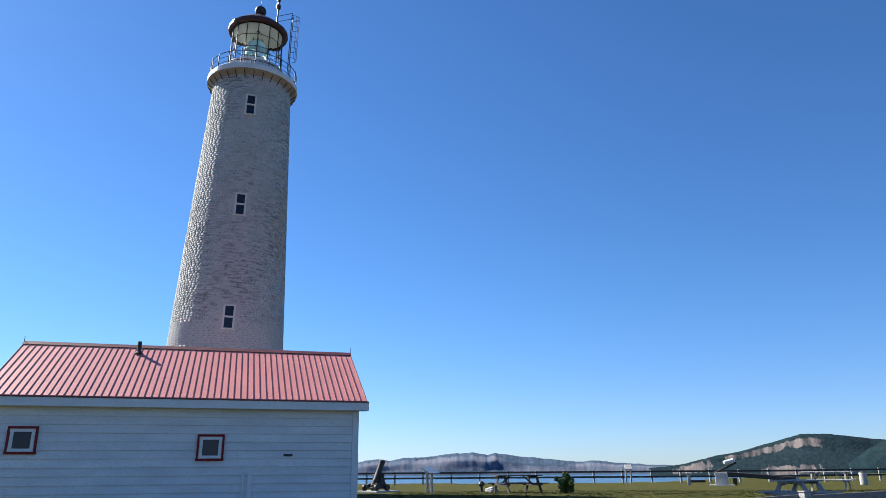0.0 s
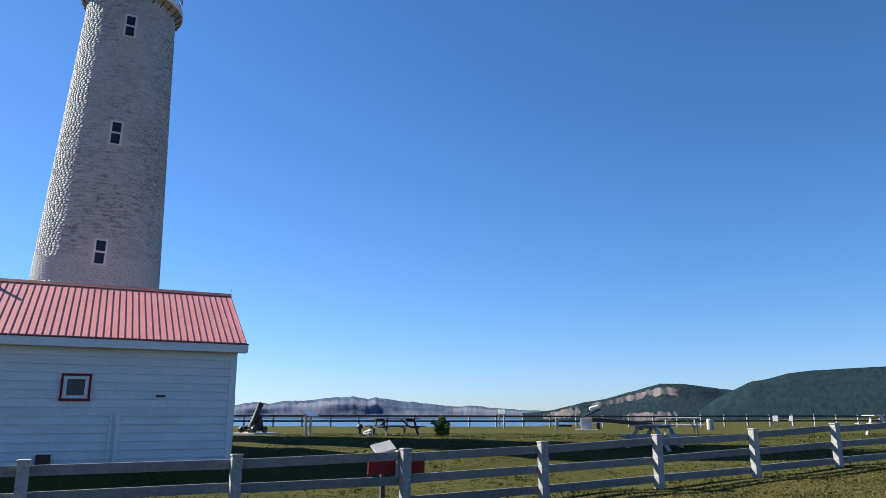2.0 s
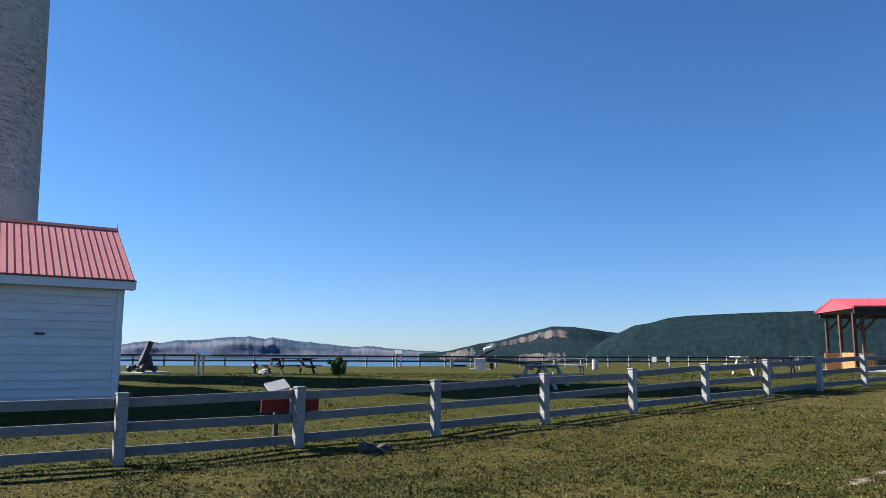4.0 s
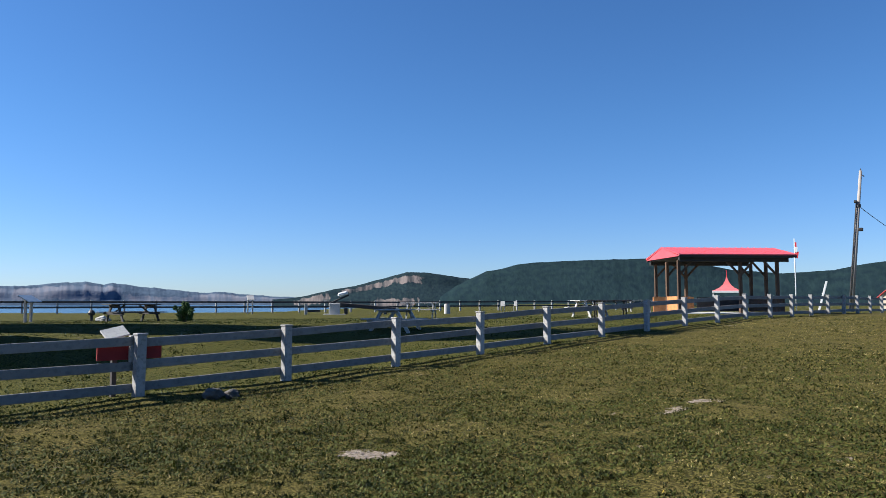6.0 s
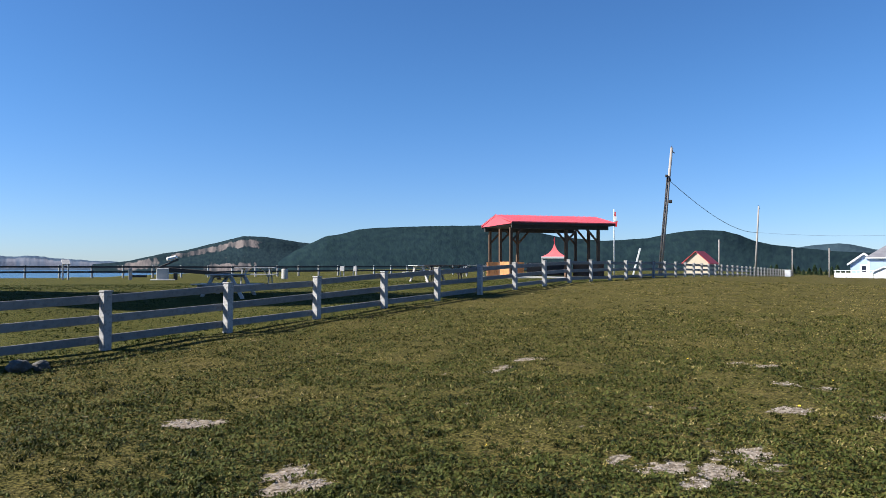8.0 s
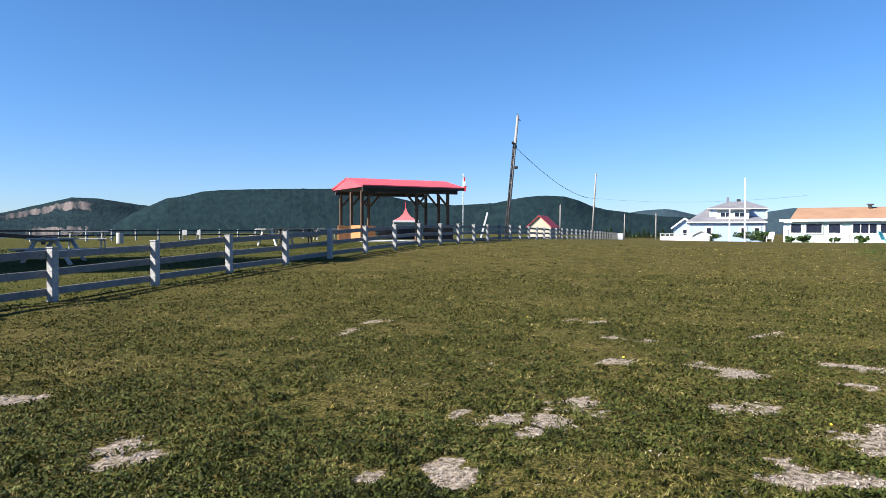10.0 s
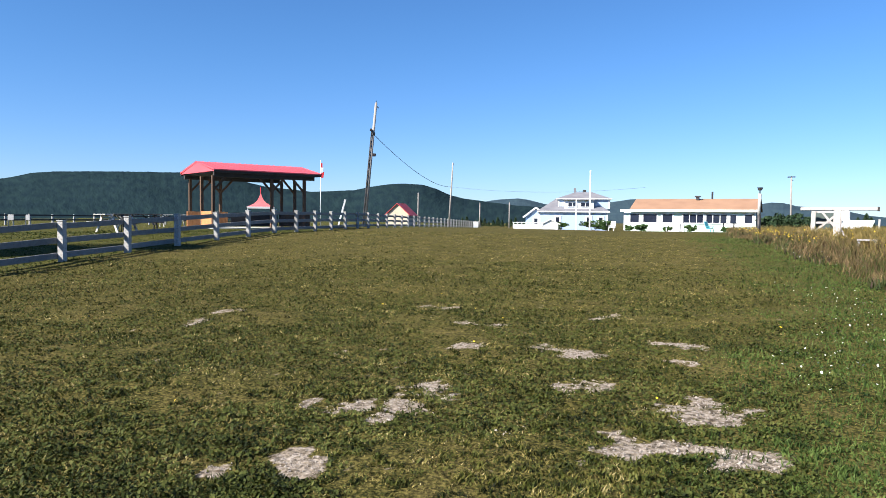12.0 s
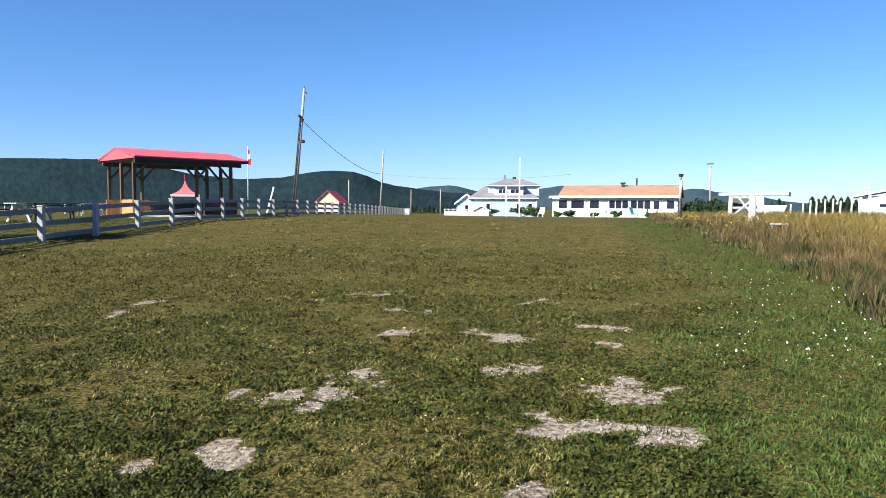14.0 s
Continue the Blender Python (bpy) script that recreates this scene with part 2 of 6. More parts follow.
def hill_material(name, forest1, forest2, rock1, rock2, lo, hi, scale):
    """Forest where the slope is gentle, bare rock where it is steep."""
    m = bpy.data.materials.new(name)
    m.use_nodes = True
    n, l = m.node_tree.nodes, m.node_tree.links
    b = n["Principled BSDF"]
    b.inputs["Roughness"].default_value = 1.0
    b.inputs["Specular IOR Level"].default_value = 0.0
    co = n.new("ShaderNodeAttribute")
    co.attribute_name = "face"

    def noise_node(s, stretch=(1, 1, 1)):
        mp = n.new("ShaderNodeMapping")
        mp.inputs["Scale"].default_value = stretch
        l.new(co.outputs["Vector"], mp.inputs["Vector"])
        t = n.new("ShaderNodeTexNoise")
        t.inputs["Scale"].default_value, t.inputs["Detail"].default_value = s, 6
        l.new(mp.outputs[0], t.inputs["Vector"])
        return t.outputs[0]

    def ramp(sock, a, bb, c1, c2):
        r = n.new("ShaderNodeValToRGB")
        r.color_ramp.elements[0].position, r.color_ramp.elements[0].color = a, (*c1, 1)
        r.color_ramp.elements[1].position, r.color_ramp.elements[1].color = bb, (*c2, 1)
        l.new(sock, r.inputs[0])
        return r.outputs[0]

    at = n.new("ShaderNodeAttribute")
    at.attribute_name = "rock"
    add = n.new("ShaderNodeMath")
    add.operation = "ADD"
    l.new(at.outputs["Fac"], add.inputs[0])
    wob = n.new("ShaderNodeMapRange")
    wob.inputs[1].default_value, wob.inputs[2].default_value, wob.inputs[3].default_value, wob.inputs[4].default_value = 0.3, 0.7, -0.45, 0.45
    l.new(noise_node(scale * 3.2, (1, 0.5, 1)), wob.inputs[0])
    l.new(wob.outputs[0], add.inputs[1])
    f = ramp(noise_node(scale * 5), 0.36, 0.64, forest1, forest2)
    r = ramp(noise_node(scale * 3.5, (1, 0.16, 1)), 0.38, 0.62, rock1, rock2)
    fac = ramp(add.outputs[0], lo, hi, (0, 0, 0), (1, 1, 1))
    mx = n.new("ShaderNodeMix")
    mx.data_type = "RGBA"
    l.new(fac, mx.inputs[0])
    l.new(f, mx.inputs[6])
    l.new(r, mx.inputs[7])
    l.new(mx.outputs[2], b.inputs["Base Color"])
    bp = n.new("ShaderNodeBump")
    bp.inputs["Strength"].default_value, bp.inputs["Distance"].default_value = 0.5, 4.0
    l.new(noise_node(scale * 8), bp.inputs["Height"])
    l.new(bp.outputs[0], b.inputs["Normal"])
    return m


# distance haze is painted into the blue of the cliff tones
far_cliff_m = hill_material("haze_tinted_sea_cliff", (0.048, 0.072, 0.110), (0.066, 0.096, 0.140), (0.145, 0.155, 0.192), (0.084, 0.110, 0.158), 0.35, 0.75, 0.009)
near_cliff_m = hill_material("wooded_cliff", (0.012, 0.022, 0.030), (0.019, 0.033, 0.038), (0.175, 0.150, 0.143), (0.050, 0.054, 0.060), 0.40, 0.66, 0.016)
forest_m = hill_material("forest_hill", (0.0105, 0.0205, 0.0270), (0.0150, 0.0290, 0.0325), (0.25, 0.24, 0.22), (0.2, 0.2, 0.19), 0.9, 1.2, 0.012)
# paler, bluer copy of the forest tones, with distance haze put into the colour
far_forest_m = hill_material("haze_tinted_forest_hill", (0.030, 0.050, 0.068), (0.038, 0.062, 0.078), (0.25, 0.24, 0.22), (0.2, 0.2, 0.19), 0.9, 1.2, 0.012)


# ---- mesh kit ----
def empty(name, m, label, category, group="", kind=""):
    ob = new(name)
    ob.empty_display_size = 0.2
    ob.matrix_world = m
    return tagged(ob, label, category, group, kind)


def part(name, bm, mat, parent=None, label="", smooth=False):
    me = bpy.data.meshes.new(name)
    bm.normal_update()
    bm.to_mesh(me)
    bm.free()
    me.materials.append(mat)
    if smooth:
        me.polygons.foreach_set("use_smooth", [True] * len(me.polygons))
    ob = new(name, me)
    if parent:
        ob.parent = parent
    if label:
        ob["label"] = label
    return ob


def piece(name, me, m, parent):
    """One more object on a mesh that alike pieces share."""
    ob = new(name, me)
    ob.parent = parent
    ob.matrix_basis = m
    return ob


def box(bm, c, s, rot=None, bevel=0.0):
    m = Matrix.Translation(c) @ (rot.to_4x4() if rot else Matrix()) @ Matrix.Diagonal((*s, 1))
    r = bmesh.ops.create_cube(bm, size=1.0, matrix=m)
    if bevel:
        edges = list({e for v in r["verts"] for e in v.link_edges})
        bmesh.ops.bevel(bm, geom=edges, offset=bevel, segments=1, affect="EDGES", profile=0.5)
    return bm


def boxed(c, s, rot=None, bevel=0.0):
    return box(bmesh.new(), c, s, rot, bevel)


def rod(bm, a, b, r0, r1=None, seg=8):
    a, b = Vector(a), Vector(b)
    d = b - a
    m = Matrix.Translation((a + b) / 2) @ d.to_track_quat("Z", "Y").to_matrix().to_4x4()
    bmesh.ops.create_cone(bm, cap_ends=True, segments=seg, radius1=r0, radius2=r0 if r1 is None else r1, depth=d.length, matrix=m)
    return bm


def beam(bm, a, b, w, h, bevel=0.0):
    """A squared timber from a to b, w wide and h high."""
    a, b = Vector(a), Vector(b)
    d = b - a
    q = d.to_track_quat("Y", "Z").to_matrix()
    return box(bm, (a + b) / 2, (w, d.length, h), q, bevel)


def lathe(bm, profile, seg=48):
    rings = []
    for r, z in profile:
        rings.append([bm.verts.new((r * math.cos(2 * math.pi * i / seg), r * math.sin(2 * math.pi * i / seg), z)) for i in range(seg)])
    for a, b in zip(rings, rings[1:]):
        for i in range(seg):
            bm.faces.new((a[i], a[(i + 1) % seg], b[(i + 1) % seg], b[i]))
    return bm


def ring(bm, radius, z, thick, seg=40, a0=0.0, a1=2 * math.pi):
    pts = [Vector((radius * math.cos(a0 + (a1 - a0) * i / seg), radius * math.sin(a0 + (a1 - a0) * i / seg), z)) for i in range(seg + 1)]
    for a, b in zip(pts, pts[1:]):
        rod(bm, a, b, thick, seg=5)
    return bm


def solid(bm, outline, axis, t0, t1):
    """A flat outline pushed from t0 to t1 along x or y; outline holds the other axis and z."""
    f0, f1 = [], []
    for u, z in outline:
        f0.append(bm.verts.new((t0, u, z) if axis == "x" else (u, t0, z)))
        f1.append(bm.verts.new((t1, u, z) if axis == "x" else (u, t1, z)))
    n = len(outline)
    bm.faces.new(f0)
    bm.faces.new(list(reversed(f1)))
    for i in range(n):
        bm.faces.new((f0[i], f1[i], f1[(i + 1) % n], f0[(i + 1) % n]))
    bmesh.ops.recalc_face_normals(bm, faces=bm.faces[:])
    return bm


def fast_mesh(name, co, faces, mat, k):
    """A mesh from arrays of corners and of k-sided faces."""
    me = bpy.data.meshes.new(name)
    co, faces = np.asarray(co, np.float32), np.asarray(faces, np.int32)
    me.vertices.add(len(co))
    me.vertices.foreach_set("co", co.ravel())
    me.loops.add(faces.size)
    me.loops.foreach_set("vertex_index", faces.ravel())
    me.polygons.add(len(faces))
    me.polygons.foreach_set("loop_start", np.arange(0, faces.size, k, dtype=np.int32))
    me.materials.append(mat)
    me.update()
    me.validate()
    return me


# ---- ground ----
def profile(r, az):
    left = np.interp(r, [0, 9, 11, 12, 15, 19, 27, 40, 62, 72], [0, 0, 0.05, 0.09, 0.25, 0.43, 0.75, 0.68, 0.55, 0.5])
    mid = np.interp(r, [0, 6, 12, 20, 30, 45, 70, 110, 160, 900, 4700], [0, 0.03, 0.12, 0.5, 0.87, 0.92, 0.72, 0.35, 0.2, -4, -8])
    right = np.interp(r, [0, 6, 12, 20, 30, 45, 70, 110, 160, 900, 4700], [0, 0.03, 0.1, 0.38, 0.7, 0.78, 0.55, 0.0, -0.4, -5, -8])
    w1, w2 = np.clip((az - 25) / 20, 0, 1), np.clip((az - 62) / 15, 0, 1)
    return left * (1 - w1) + (mid * (1 - w2) + right * w2) * w1


def height(x, y):
    """The lie of the land: a lawn that climbs to a low crest, and a cliff edge to the sea on the north side."""
    x, y = np.asarray(x, float), np.asarray(y, float)
    r, az = np.hypot(x, y), np.degrees(np.arctan2(x, y))
    z = profile(r, az)
    # behind the camera the land lies flat
    back = np.clip((np.abs(az - 25) - 100) / 30, 0, 1)
    z = z * (1 - back)
    # a shallow hollow between the rail fence and the outbuilding
    b = y - 11.86 - 0.3164 * (x - 1.4)
    z = z - 0.24 * np.clip(b / 2.5, 0, 1) * np.clip((9 - b) / 3, 0, 1) * np.clip((12 - x) / 6, 0, 1) * np.clip((x + 20) / 8, 0, 1)
    # the sea cliff: beyond the far fence, up to where the hills begin
    edge = y - 74 - np.clip(x - 20, 0, 4000) * 1.25 + 3 * np.sin(x / 9.0)
    drop = np.clip(edge / 10, 0, 1)
    return z * (1 - drop) - 26 * drop


def build_ground():
    az = np.radians(np.concatenate([np.arange(-64, 118, 0.7), np.arange(118, 296, 6.0)]))
    radii = [0.0]
    r, step = 0.3, 1.022
    while r < 4700:
        radii.append(r)
        r *= step if r < 45 else 1.07
    radii = np.array(radii)
    na, nr = len(az), len(radii)
    x, y = np.outer(radii, np.sin(az)), np.outer(radii, np.cos(az))
    z = height(x, y)
    near = np.clip(1 - radii / 60, 0, 1)[:, None]
    z = z + near * 0.018 * (np.sin(x * 1.7 + 1.3 * np.sin(y * 0.9)) + np.sin(y * 2.1 + 1.7 * np.sin(x * 1.1))) * np.clip(radii / 3, 0, 1)[:, None]
    co = np.stack([x, y, z], -1).reshape(-1, 3)
    i, j = np.meshgrid(np.arange(nr - 1), np.arange(na), indexing="ij")
    k = (j + 1) % na
    faces = np.stack([i * na + j, i * na + k, (i + 1) * na + k, (i + 1) * na + j], -1).reshape(-1, 4)
    me = fast_mesh("ground", co, faces, ground_m, 4)
    me.polygons.foreach_set("use_smooth", [True] * len(me.polygons))
    bare = np.clip(bare_at(co[:, :2]) + 0.30, 0, 1)
    at = me.attributes.new("bare", "FLOAT", "POINT")
    at.data.foreach_set("value", bare.astype(np.float32))
    green = np.clip((co[:, 1] - (11.4 + (co[:, 0] - 1.24) * 0.3187)) / 0.6, 0, 1)
    green = np.maximum(green, 0.8 * np.clip((EDGE(co[:, 0]) + 2.6 - co[:, 1]) / 1.5, 0, 1) * np.clip(co[:, 0] - 1, 0, 1))
    at = me.attributes.new("green", "FLOAT", "POINT")
    at.data.foreach_set("value", green.astype(np.float32))
    ob = new("ground", me)
    return tagged(ob, "mown grass lawn with bare gravelly patches, rising gently", "ground", kind="structure")


def grain(x, y, size, seed=0):
    """Smooth value noise from 0 to 1 over the plan, with lumps of the given size in metres."""
    x, y = np.asarray(x, float) / size + 137.0 * seed, np.asarray(y, float) / size + 71.0 * seed
    xi, yi = np.floor(x), np.floor(y)
    fx, fy = x - xi, y - yi
    fx, fy = fx * fx * (3 - 2 * fx), fy * fy * (3 - 2 * fy)

    def h(a, b):
        v = np.sin(a * 127.1 + b * 311.7) * 43758.5453
        return v - np.floor(v)

    return (h(xi, yi) * (1 - fx) + h(xi + 1, yi) * fx) * (1 - fy) + (h(xi, yi + 1) * (1 - fx) + h(xi + 1, yi + 1) * fx) * fy


def bare_at(xy):
    """How bare the ground is: about 0 at a patch's ragged rim, above it inside, below it outside."""
    x, y = xy[:, 0], xy[:, 1]
    x2, y2 = x + 0.5 * (grain(x, y, 0.45, 1) - 0.5), y + 0.5 * (grain(x, y, 0.45, 2) - 0.5)
    k = np.full(len(xy), -1.0)
    for px_, py_, a, b_ in PATCHES:
        k = np.maximum(k, 1.0 - ((x2 - px_) / a) ** 2 - ((y2 - py_) / b_) ** 2)
    rag = 1.7 * (grain(x, y, 0.24, 3) - 0.5) + 1.1 * (grain(x, y, 0.08, 4) - 0.5)
    return np.clip(1.4 * k, -1, 0.55) + 1.05 * rag - 0.06


def EDGE(x):
    """Where the mown lawn gives way to the tall meadow: y at a given x."""
    x = np.asarray(x, float)
    return -2.45 + np.clip(x - 14, 0, 60) * 0.19 + 0.22 * np.sin(x * 1.3) * np.sin(x * 0.47 + 1)


# bare patches: x, y, half widths
PATCHES = [(9.27, 3.67, .24, .2), (9.38, 3.26, .2, .22), (10.84, 2.12, .34, .26), (7.97, 2.09, .36, .34), (7.97, .72, .17, .2), (8.95, 1.0, .22, .26), (6.6, 1.5, .25, .16), (6.13, .4, .42, .36), (5.02, .58, .24, .36),
           (4.9, .1, .24, .32), (4.95, 1.6, .22, .2), (5.04, 3.02, .30, .26), (4.68, 2.58, .2, .22), (5.12, 2.50, .38, .18), (5.85, 2.68, .30, .21), (3.74, 2.45, .12, .17), (3.36, 2.83, .18, .15), (8.52, 7.19, .28, .2),
           (7.5, 7.0, .3, .2), (10.58, 4.85, .4, .25), (7.75, 3.25, .2, .2), (3.9, .6, .14, .2), (2.96, 4.64, .16, .24), (2.8, 4.2, .2, .16), (2.97, 6.87, .2, .27)]


def ground_material():
    m = bpy.data.materials.new("lawn_ground")
    m.use_nodes = True
    n, l = m.node_tree.nodes, m.node_tree.links
    b = n["Principled BSDF"]
    b.inputs["Roughness"].default_value = 1.0
    b.inputs["Specular IOR Level"].default_value = 0.05
    co = n.new("ShaderNodeTexCoord")

    def noise_node(s, d=5):
        t = n.new("ShaderNodeTexNoise")
        t.inputs["Scale"].default_value, t.inputs["Detail"].default_value = s, d
        l.new(co.outputs["Object"], t.inputs["Vector"])
        return t.outputs[0]

    def ramp(sock, *stops):
        r = n.new("ShaderNodeValToRGB")
        for i, (p, c) in enumerate(stops):
            e = r.color_ramp.elements[i] if i < 2 else r.color_ramp.elements.new(p)
            e.position, e.color = p, (*c, 1)
        l.new(sock, r.inputs[0])
        return r.outputs[0]

    def blend(f, a, bb):
        x = n.new("ShaderNodeMix")
        x.data_type = "RGBA"
        for s, v in zip((x.inputs[0], x.inputs[6], x.inputs[7]), (f, a, bb)):
            l.new(v, s)
        return x.outputs[2]

    dry = ramp(noise_node(1.6, 7), (0.3, (0.036, 0.038, 0.009)), (0.5, (0.075, 0.066, 0.018)), (0.72, (0.125, 0.096, 0.036)))
    lush = ramp(noise_node(0.7), (0.3, (0.030, 0.043, 0.007)), (0.7, (0.052, 0.064, 0.012)))
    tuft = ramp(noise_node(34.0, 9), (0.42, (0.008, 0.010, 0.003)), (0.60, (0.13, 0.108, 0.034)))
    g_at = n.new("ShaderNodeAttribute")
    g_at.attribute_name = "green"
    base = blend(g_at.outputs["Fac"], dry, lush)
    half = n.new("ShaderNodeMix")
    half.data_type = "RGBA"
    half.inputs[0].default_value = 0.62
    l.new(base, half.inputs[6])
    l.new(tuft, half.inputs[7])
    soil = ramp(noise_node(20.0, 9), (0.34, (0.07, 0.055, 0.038)), (0.5, (0.20, 0.165, 0.13)), (0.68, (0.33, 0.285, 0.24)))
    b_at = n.new("ShaderNodeAttribute")
    b_at.attribute_name = "bare"
    add = n.new("ShaderNodeMath")
    add.operation = "ADD"
    l.new(b_at.outputs["Fac"], add.inputs[0])
    wob = n.new("ShaderNodeMapRange")
    wob.inputs[1].default_value, wob.inputs[2].default_value, wob.inputs[3].default_value, wob.inputs[4].default_value = 0.3, 0.7, -0.6, 0.4
    l.new(noise_node(9.0, 8), wob.inputs[0])
    l.new(wob.outputs[0], add.inputs[1])
    fac = ramp(add.outputs[0], (0.35, (0, 0, 0)), (0.6, (1, 1, 1)))
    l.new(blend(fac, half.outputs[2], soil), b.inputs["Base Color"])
    bp = n.new("ShaderNodeBump")
    bp.inputs["Strength"].default_value, bp.inputs["Distance"].default_value = 0.9, 0.05
    l.new(noise_node(22.0, 8), bp.inputs["Height"])
    l.new(bp.outputs[0], b.inputs["Normal"])
    return m


ground_m = ground_material()
ground = build_ground()

bm = bmesh.new()
n_sea = 48
ring0 = [bm.verts.new((60 * math.sin(2 * math.pi * i / n_sea), 60 * math.cos(2 * math.pi * i / n_sea), -18)) for i in range(n_sea)]
ring1 = [bm.verts.new((4800 * math.sin(2 * math.pi * i / n_sea), 4800 * math.cos(2 * math.pi * i / n_sea), -18)) for i in range(n_sea)]
for i in range(n_sea):
    bm.faces.new((ring0[i], ring0[(i + 1) % n_sea], ring1[(i + 1) % n_sea], ring1[i]))
tagged(part("water", bm, water_m), "calm blue sea below the cliff edge", "sea", kind="structure")


# ---- hills and sea cliffs ----
def ridge(name, crest, dist, front, mat, foot, label, shape, rough, bands=(), seed=0, gully=0.10):
    """A range whose skyline runs through (azimuth, elevation) in crest; front: how far its foot lies before it."""
    az0, az1 = crest[0][0], crest[-1][0]
    n_az, n_v = int((az1 - az0) / 0.06) + 1, 26
    az = np.linspace(az0, az1, n_az)
    el = np.interp(az, [c[0] for c in crest], [c[1] for c in crest])
    co, rock, flat = [], [], []
    for i in range(n_az):
        d = heading(az[i])
        jag = 0.0
        for f_, a_ in ((1.2, 1.0), (3.5, 0.5), (9.0, 0.35)):
            jag += a_ * noise.noise(Vector((az[i] * f_, seed * 7.3, 0.0)))
        top = 1.55 + dist * math.tan(radians(max(el[i], 0.02) + rough * jag))
        for v in range(n_v + 3):
            w = min(v / n_v, 1.0)
            behind = max(0, v - n_v)
            rr = dist - front * (1 - w) + behind * front * 0.4
            gul = noise.noise(Vector((d.x * rr / 260, d.y * rr / 260, seed + 3.1))) + 0.35 * noise.noise(Vector((d.x * rr / 90, d.y * rr / 90, seed + 9.4)))
            rr += gully * front * gul * math.sin(math.pi * min(w, 1.0))
            h = float(np.interp(w, [s[0] for s in shape], [s[1] for s in shape]))
            z = foot + (top - foot) * h - behind * behind * (top - foot) * 0.12
            co.append((d.x * rr, d.y * rr, z))
            flat.append((radians(az[i]) * dist, z * 1.5, seed * 50.0))
            k = 0.0
            for a0, a1, lo_, hi_ in bands:
                if a0 <= az[i] <= a1:
                    edge_ = min(1.0, (az[i] - a0) / 1.2, (a1 - az[i]) / 1.2)
                    mid_ = 1 - abs((h - (lo_ + hi_) / 2) / ((hi_ - lo_) / 2))
                    k = max(k, min(1.0, 2.2 * mid_) * edge_)
            rock.append(max(0.0, k))
    nv = n_v + 3
    i, j = np.meshgrid(np.arange(n_az - 1), np.arange(nv - 1), indexing="ij")
    faces = np.stack([i * nv + j, (i + 1) * nv + j, (i + 1) * nv + j + 1, i * nv + j + 1], -1).reshape(-1, 4)
    me = fast_mesh(name, co, faces, mat, 4)
    me.polygons.foreach_set("use_smooth", [True] * len(me.polygons))
    at = me.attributes.new("rock", "FLOAT", "POINT")
    at.data.foreach_set("value", np.array(rock, np.float32))
    at = me.attributes.new("face", "FLOAT_VECTOR", "POINT")
    at.data.foreach_set("vector", np.array(flat, np.float32).ravel())
    return tagged(new(name, me), label, "hill", kind="structure")


CLIFF = [(0, 0), (0.12, 0.25), (0.2, 0.6), (0.35, 0.72), (0.6, 0.9), (1, 1)]
SCARP = [(0, 0), (0.1, 0.22), (0.5, 0.55), (0.6, 0.62), (0.68, 0.9), (1, 1)]
SLOPE = [(0, 0), (0.2, 0.2), (0.5, 0.55), (0.8, 0.87), (1, 1)]
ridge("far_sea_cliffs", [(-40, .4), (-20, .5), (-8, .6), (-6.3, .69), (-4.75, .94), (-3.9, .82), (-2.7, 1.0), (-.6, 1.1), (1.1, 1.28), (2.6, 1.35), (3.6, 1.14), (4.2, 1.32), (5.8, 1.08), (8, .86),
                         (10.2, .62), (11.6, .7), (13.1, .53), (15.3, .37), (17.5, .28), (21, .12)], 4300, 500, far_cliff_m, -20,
      "sea cliffs across the bay, haze painted in as blue grey", CLIFF, 0.05, [(-40, 5.4, 0.12, 0.93), (4.6, 12, 0.1, 0.5), (9, 20, 0.1, 0.9)], 1, 0.17)
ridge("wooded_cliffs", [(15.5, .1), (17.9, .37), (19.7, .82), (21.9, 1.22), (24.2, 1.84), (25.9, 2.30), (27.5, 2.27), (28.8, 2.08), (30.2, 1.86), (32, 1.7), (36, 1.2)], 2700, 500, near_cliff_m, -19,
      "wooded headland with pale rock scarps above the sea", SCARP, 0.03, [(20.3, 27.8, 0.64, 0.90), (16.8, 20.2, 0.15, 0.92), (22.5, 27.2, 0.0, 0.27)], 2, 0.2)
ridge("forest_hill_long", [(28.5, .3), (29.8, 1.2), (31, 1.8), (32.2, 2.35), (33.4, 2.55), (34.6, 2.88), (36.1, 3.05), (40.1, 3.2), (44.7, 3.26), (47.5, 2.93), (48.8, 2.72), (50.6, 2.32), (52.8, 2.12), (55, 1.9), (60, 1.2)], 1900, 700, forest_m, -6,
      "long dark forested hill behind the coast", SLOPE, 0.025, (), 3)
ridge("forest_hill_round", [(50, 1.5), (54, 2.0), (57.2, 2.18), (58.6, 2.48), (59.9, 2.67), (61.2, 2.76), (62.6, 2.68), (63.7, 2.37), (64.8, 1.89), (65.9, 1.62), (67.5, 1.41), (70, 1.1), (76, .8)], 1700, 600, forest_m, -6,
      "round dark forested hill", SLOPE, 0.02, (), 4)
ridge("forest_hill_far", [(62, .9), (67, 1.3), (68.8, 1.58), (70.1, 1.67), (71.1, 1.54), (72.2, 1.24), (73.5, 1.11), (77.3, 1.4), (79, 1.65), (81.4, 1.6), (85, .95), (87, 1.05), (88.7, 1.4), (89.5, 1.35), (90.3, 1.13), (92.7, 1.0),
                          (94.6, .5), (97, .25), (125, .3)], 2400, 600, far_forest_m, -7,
      "distant forested hills behind the houses, paled with painted haze", SLOPE, 0.02, (), 5)


# ---- lighthouse ----
TOWER_SCALE = 0.74
TOWER = heading(-16.75) * 46.0 * TOWER_SCALE


def radius_at(z):
    return 3.80 - 0.0483 * (z - 0.5)


